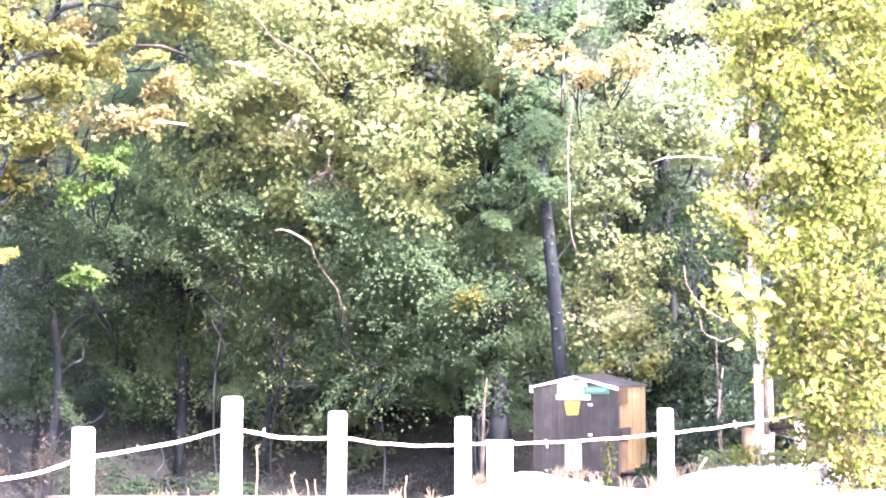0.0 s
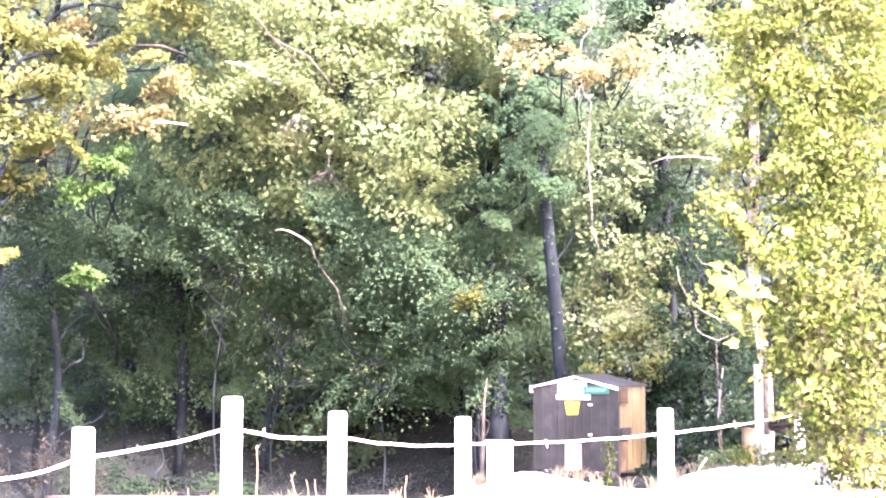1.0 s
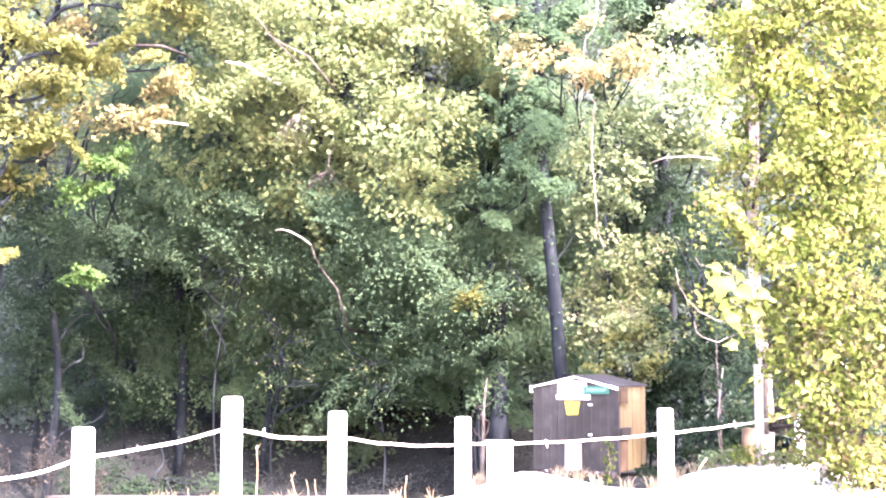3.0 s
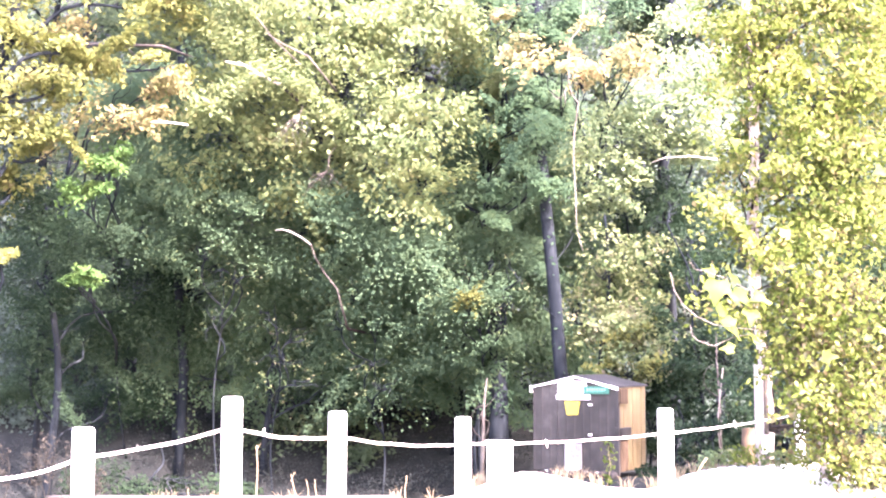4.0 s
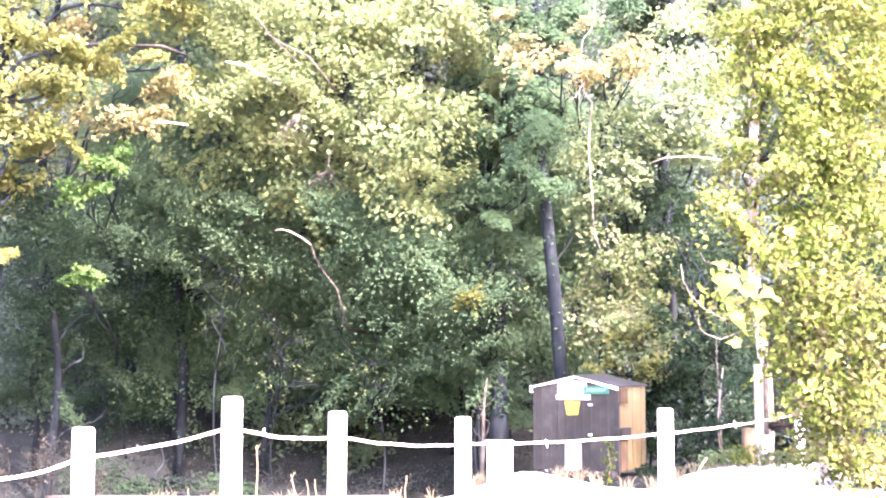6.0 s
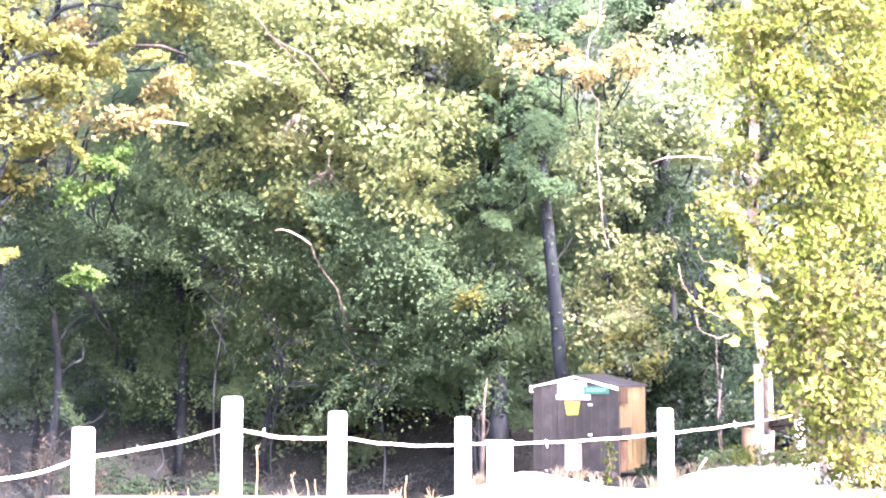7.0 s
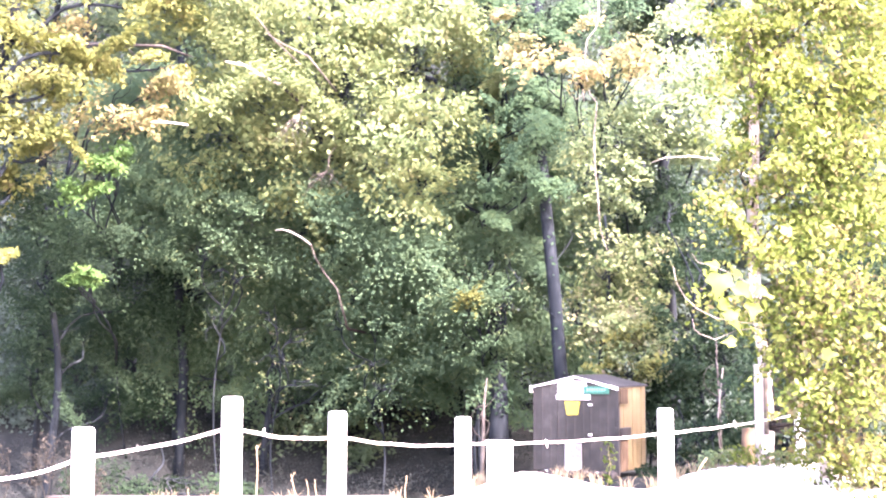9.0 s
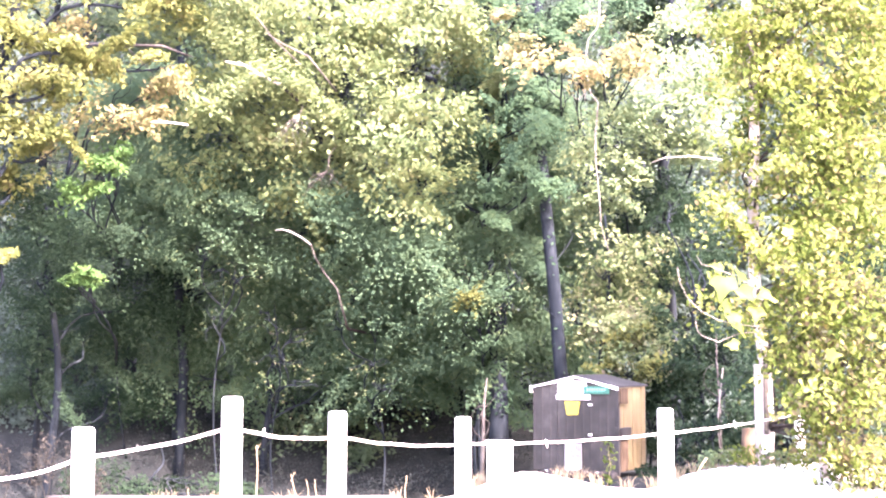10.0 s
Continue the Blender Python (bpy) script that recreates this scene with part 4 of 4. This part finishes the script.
make_bare("short pale dead branch", [[((-4.9, 22.2, 5.52), 0.008), ((-4.65, 21.8, 5.46), 0.014), ((-4.4, 21.8, 5.45), 0.016), ((-4.12, 21.8, 5.41), 0.011)]])
make_bare("thin pale arching branch", [[((3.5, 22.8, 4.93), 0.004), ((3.75, 22.8, 5.03), 0.007), ((4.2, 22.8, 5.05), 0.010), ((4.72, 22.9, 5.0), 0.012), ((5.4, 23.4, 4.7), 0.018)]])
rt = random.Random(12)
for cx, cz, r0 in ((-2.47, 5.85, 0.85), (-2.0, 4.85, 0.65)):
    runs = []
    for i in range(9):
        a = -1.57 + rt.uniform(-0.75, 0.75)
        r = rt.uniform(0.4, 1.0) * r0
        runs.append(bent((cx, 23.2, cz), (cx + r * math.cos(a), 22.8, cz + r * math.sin(a)), 0.0038, 0.0014, 0.08, 60 + i, 6))
    runs.append(bent((cx + 0.1, 24.6, cz + 0.7), (cx, 23.2, cz), 0.006, 0.004, 0.05, 71, 6))
    make_bare("spray of leafless grey hanging twigs", runs, MID_BARK, "dead_twig_spray")


# ---- standing trunks that show between the leaves ----
def make_trunk(label, run, mat, limbs=()):
    p = run[0][0]
    t = empty("tree", pose(*p), label, "tree")
    part("trunk", tubes([run], 12, 0.12, 8), mat, t, "", True)
    for i, (k, end, r) in enumerate(limbs):
        part("limb", tubes([bent(run[k][0], end, r, r * 0.35, 0.2, 50 + i, 9)], 8, 0.1, i), mat, t, "", True)
    return t


def ivy(t, run, n, seed, tone):
    """Small leaves climbing a trunk."""
    rng = np.random.default_rng(seed)
    pts, out = [], []
    for _ in range(n):
        k = rng.integers(0, len(run) - 2)
        s, a = rng.random(), rng.uniform(0, 6.28)
        p = Vector(run[k][0]).lerp(Vector(run[k + 1][0]), s)
        d = np.array((math.cos(a), math.sin(a), 0.0))
        pts.append(np.array(p) + d * (run[k][1] + rng.uniform(0.01, 0.12)))
        out.append(d + np.array((0, -0.2, 0.4)))
    leaves("ivy", np.array(pts), np.array(out), 0.075, LEAF[tone], t, rng, POINTED)["kind"] = "stuff"


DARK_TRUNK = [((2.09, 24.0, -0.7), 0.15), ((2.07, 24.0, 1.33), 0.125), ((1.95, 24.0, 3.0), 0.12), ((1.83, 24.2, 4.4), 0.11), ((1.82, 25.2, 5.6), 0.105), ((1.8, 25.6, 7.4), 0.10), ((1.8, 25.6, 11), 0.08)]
ivy(make_trunk("straight trunk behind the shed, shade put into its dark bark", DARK_TRUNK, SHADE_BARK,
           [(6, (2.424, 23.18, 15.03), 0.05), (4, (1.1, 24.9, 6.8), 0.04), (5, (2.8, 24.9, 8.6), 0.04), (2, (2.25, 24.1, 3.9), 0.016), (1, (1.8, 23.9, 2.6), 0.014)]), DARK_TRUNK[:5], 110, 9, "shade_dusk")
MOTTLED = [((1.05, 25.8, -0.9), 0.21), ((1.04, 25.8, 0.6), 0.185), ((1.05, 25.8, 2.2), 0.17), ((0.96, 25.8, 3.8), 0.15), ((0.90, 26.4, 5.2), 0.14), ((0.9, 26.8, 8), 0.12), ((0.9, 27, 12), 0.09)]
ivy(make_trunk("mottled trunk with climbing ivy leaves, shade put into its dark bark", MOTTLED, SHADE_BARK, [(2, (0.5, 25.6, 3.6), 0.03), (3, (0.2, 25.8, 5.2), 0.05), (5, (1.8, 26, 9.2), 0.05)]), MOTTLED[1:5], 900, 5, "shade_dusk")
make_trunk("slim dappled trunk catching the sun", [((0.68, 24.4, -0.9), 0.05), ((0.71, 24.4, 0.2), 0.04), ((0.73, 24.5, 0.8), 0.025), ((0.80, 24.9, 1.3), 0.012)], MID_BARK,
           [(1, (0.6, 24.3, 0.8), 0.012), (1, (0.92, 24.4, 0.95), 0.014)])
# paler bark stands in for spots of sun on this stem
make_trunk("slim dappled stem at the wood's edge", [((4.6, 22.6, -0.5), 0.026), ((4.56, 22.6, 0.4), 0.022), ((4.56, 22.6, 1.0), 0.018), ((4.54, 22.7, 1.6), 0.012), ((4.6, 23.0, 2.1), 0.006)], MID_BARK,
           [(2, (4.3, 22.5, 1.5), 0.007), (1, (4.8, 22.5, 1.2), 0.007)])
make_trunk("crooked dark stem in the shade", [((-5.4, 28, -1.6), 0.12), ((-5.3, 28, 1.4), 0.10), ((-5.45, 28, 3.2), 0.085), ((-5.2, 28, 6.0), 0.06)], SHADE_BARK, [(2, (-4.6, 27.6, 4.4), 0.03)])


# ---- weathered post by the draped tree ----
def make_sign_post():
    x, y = 4.15, 18.0
    g = ground_z(x, y)
    b = empty("wooden_post", pose(x, y, g), "pale weathered square post with a small white box", "post")
    part("shaft", box(bmesh.new(), (x - 0.055, y - 0.05, g - 0.2), (x + 0.04, y + 0.05, 1.56), 0.012), PALE_BARK, b)
    part("brace", box(bmesh.new(), (x + 0.075, y + 0.01, g - 0.2), (x + 0.125, y + 0.06, 1.60), 0.008), MID_BARK, b)
    part("plate", box(bmesh.new(), (x + 0.015, y - 0.075, 0.40), (x + 0.14, y - 0.052, 0.64), 0.004), PAINT_WHITE, b, "small white metal box")
    part("foot_plate", box(bmesh.new(), (x + 0.03, y - 0.068, 0.36), (x + 0.13, y - 0.052, 0.392), 0.004), SHEET, b, "dark metal plate")


make_sign_post()


# ---- pale stump behind the post, and a loose vine ----
def make_stump():
    x, y = 4.22, 19.0
    g = ground_z(x, y)
    b = empty("timber_stump", pose(x, y, g), "short tan weathered timber stump", "stump")
    part("block", tubes([[((x, y, g - 0.1), 0.105), ((x - 0.005, y, 0.4), 0.098), ((x, y, 0.68), 0.09)]], 12, 0.14, 5), SIDE_WOOD, b, "", True)
    at = pose(4.48, 22.0, 1.0)
    v = empty("loose_vine", at, "thin bare vine curling down to the bank", "vine")
    part("stem", tubes([[((4.50, 22.0, 1.5), 0.009), ((4.41, 22.0, 0.75), 0.011), ((4.40, 22.0, 0.5), 0.011), ((4.43, 22.0, 0.25), 0.010), ((4.50, 22.0, 0.0), 0.010), ((4.56, 22.0, -0.25), 0.010)]], 7, 0.15, 3), VINE_BARK, v, "", True)


make_stump()


# ---- timber edging along the yard ----
def make_edging():
    for i, (x0, x1) in enumerate(((-4.6, -2.6), (-2.57, -0.55))):
        y = 16.0
        run = [((x0 + (x1 - x0) * s / 6, y + 0.01 * math.sin(s * 2 + i), 0.005 + 0.006 * math.sin(s + i * 2)), 0.045) for s in range(7)]
        ob = part("edging_timber", tubes([run], 10, 0.12, i), TIMBER, None, "", True)
        tagged(ob, "weathered grey round timber edging the gravel", "edging", "timbers along the yard")


make_edging()


# ---- weeds and dry stalks ----
def make_stalks():
    rs = random.Random(21)
    rng = np.random.default_rng(21)
    tall = [(-2.09, 15.5, -2.10, 0.66, 0.011), (-1.62, 15.6, -1.72, 0.33, 0.010), (-1.50, 15.6, -1.55, 0.27, 0.008), (-1.40, 15.6, -1.45, 0.27, 0.008),
            (-0.44, 16.0, -0.42, 0.28, 0.010), (-2.87, 15.5, -2.86, 0.18, 0.010), (2.91, 16.6, 3.18, 0.44, 0.028), (-1.2, 15.6, -1.22, 0.2, 0.009)]
    for x, y, tx, tz, r in tall:
        g = ground_z(x, y)
        p = Vector((x, y, g))
        st = empty("dry_stalk", pose(*p), "dry straw-coloured broken weed stalk", "weed", "dry stalks along the edge")
        part("stem", tubes([bent((x, y, g - 0.03), (tx, y - 0.02, tz), r * 0.62, r * 0.4, 0.012, rs.randrange(999), 6)], 7, 0.2), STRAW, st, "", True)
        if tz > 0.3 and tx < 0:
            part("side_shoot", tubes([bent((tx, y - 0.02, tz - 0.08), (tx + 0.05, y - 0.02, tz + 0.10 - 0.08), r * 0.4, 0.003, 0.01, 3, 4)], 6), STRAW, st, "", True)
    # tufts of dry grass
    for i in range(52):
        x = (rs.uniform(-3.6, 0.3), rs.uniform(0.1, 0.55), rs.uniform(1.5, 3.0), rs.uniform(2.9, 4.4))[i % 4]
        y = 16.3 + 2.6 * step((x - 0.6) * 3.0) - 2.0 * math.exp(-((x - 2.45) / 0.7) ** 2) + rs.uniform(-0.3, 0.35)
        g = ground_z(x, y)
        runs = []
        for k in range(14):
            a, l = rs.uniform(0, 6.28), rs.uniform(0.06, 0.20)
            sp = rs.uniform(0.02, 0.14)
            runs.append([((x + 0.02 * math.cos(a), y + 0.02 * math.sin(a), g - 0.02), 0.004), ((x + sp * 0.5 * math.cos(a), y + sp * 0.5 * math.sin(a), g + l * 0.65), 0.003),
                         ((x + sp * math.cos(a), y + sp * math.sin(a), g + l), 0.001)])
        tuft = part("grass_tuft", tubes(runs, 3), STRAW, None)
        tagged(tuft, "tuft of dry straw-coloured grass", "grass", "dry grass tufts", )
    # seedy weeds at the yard's corner
    for i in range(7):
        x, y = -4.55 + 0.16 * i + rs.uniform(-0.05, 0.05), 14.3 + rs.uniform(-0.3, 0.5)
        g, h = ground_z(x, y), rs.uniform(0.55, 0.98) * (1 - 0.06 * i)
        wd = empty("seedy_weed", pose(x, y, g), "brown seedy weed with dry flower heads", "weed", "brown weeds at the yard corner")
        runs = [bent((x, y, g), (x + rs.uniform(-0.08, 0.08), y, g + h), 0.006, 0.003, 0.04, i, 6)]
        for k in range(5):
            z = h * rs.uniform(0.35, 0.9)
            runs.append(bent((x, y, g + z), (x + rs.uniform(-0.14, 0.14), y + rs.uniform(-0.1, 0.1), g + z + 0.12), 0.003, 0.002, 0.02, i * 7 + k, 4))
        part("stem", tubes(runs, 5), SEED, wd, "", True)
        n = 110
        s = rng.uniform(0.45, 1.05, n)
        pts = np.stack([x + rng.normal(0, 0.055, n), y + rng.normal(0, 0.055, n), g + h * s], 1)
        leaves("seed_head", pts, np.repeat(np.array((0, -0.4, 0.6))[None], n, 0), 0.035, SEED, wd, rng)["kind"] = "stuff"
    # young leafy plants: one climbing before the shed, others along the bank
    for x, y, top, wide, mat in ((2.41, 20.2, 0.42, 0.05, "vine"), (3.95, 17.9, 0.48, 0.12, "vine"), (4.30, 17.6, 0.42, 0.11, "cream"), (4.55, 17.3, 0.50, 0.13, "vine"),
                                 (3.75, 18.2, 0.40, 0.09, "cream"), (4.75, 16.9, 0.45, 0.14, "vine"), (3.55, 18.6, 0.36, 0.07, "pale")):
        g = ground_z(x, y)
        cl = empty("seedling", pose(x, y, g), "young yellow-green leafy plant on the bank", "plant", "leafy plants on the bank")
        part("stem", tubes([bent((x, y, g - 0.02), (x + 0.04, y, top), 0.01, 0.004, 0.04, 2, 7)], 6), STRAW, cl, "", True)
        n = 70 if wide < 0.06 else 110
        s = rng.uniform(0.0, 1.0, n)
        pts = np.stack([x + 0.03 * s + rng.normal(0, wide, n), y + rng.normal(0, wide, n), g + 0.03 + (top - g) * s], 1)
        leaves("foliage", pts, np.repeat(np.array((0.3, -0.6, 0.6))[None], n, 0), 0.07, LEAF[mat], cl, rng, POINTED)


make_stalks()


# ---- what moves ----
def motions():
    # the hanging vine swings from the branch that holds it
    swing = [(0, 0), (0.5, 9), (1.0, 31), (1.5, 53), (2.0, 58), (2.4, 54), (2.7, 48), (3.2, 29), (3.8, 10), (4.0, 9), (4.5, 12), (5.0, 18), (5.5, 24),
             (6.2, 36), (6.8, 43), (7.0, 45), (7.5, 49), (8.0, 49), (8.5, 46), (9.0, 41), (9.5, 40), (10.0, 43)]
    walk(VINE, [(t, pose(2.424, 23.2, 15.01, 0, -math.degrees(s / 893), 0)) for t, s in swing])
    # gusts along the draped tree, as shifts of the shoot in centimetres
    gust = [(0, 5, 3), (0.5, -0.5, 1), (1.0, -1.5, 0), (1.5, 0, 0), (2.0, 0.5, 0), (2.5, 0, 0), (3.2, -4, 3), (4.0, -7.5, 5), (4.5, -2, 4), (5.0, 6, 3),
            (5.5, 3, 2), (6.2, 2, -1), (7.0, 0, -2), (7.5, -1, -3), (8.0, -1.5, 0), (8.5, -3, -1), (9.0, -5, -2), (9.5, -5, -2), (10.0, -1, 2)]
    walk(SHOOT, [(t, SHOOT_AT @ pose(a / 100, 0, -b / 100, 0, a * 0.3, 0)) for t, a, b in gust])
    for i, bough in enumerate(STIR):
        k = (0.25, 0.4, 0.35, 0.5, 0.4, 0.5, 0.3, 0.25)[i]
        rows = []
        for n, (t, a, b) in enumerate(gust):
            flutter = 1.3 * math.sin(t * 2.3 + i * 1.9) + 0.8 * math.sin(t * 4.1 + i)
            rows.append((t, pose((a * k + flutter * 0.5) / 100, 0, (-b * k + flutter * 0.4) / 100, 0, (a * k + flutter) * 0.06, 0)))
        walk(bough, rows)


motions()
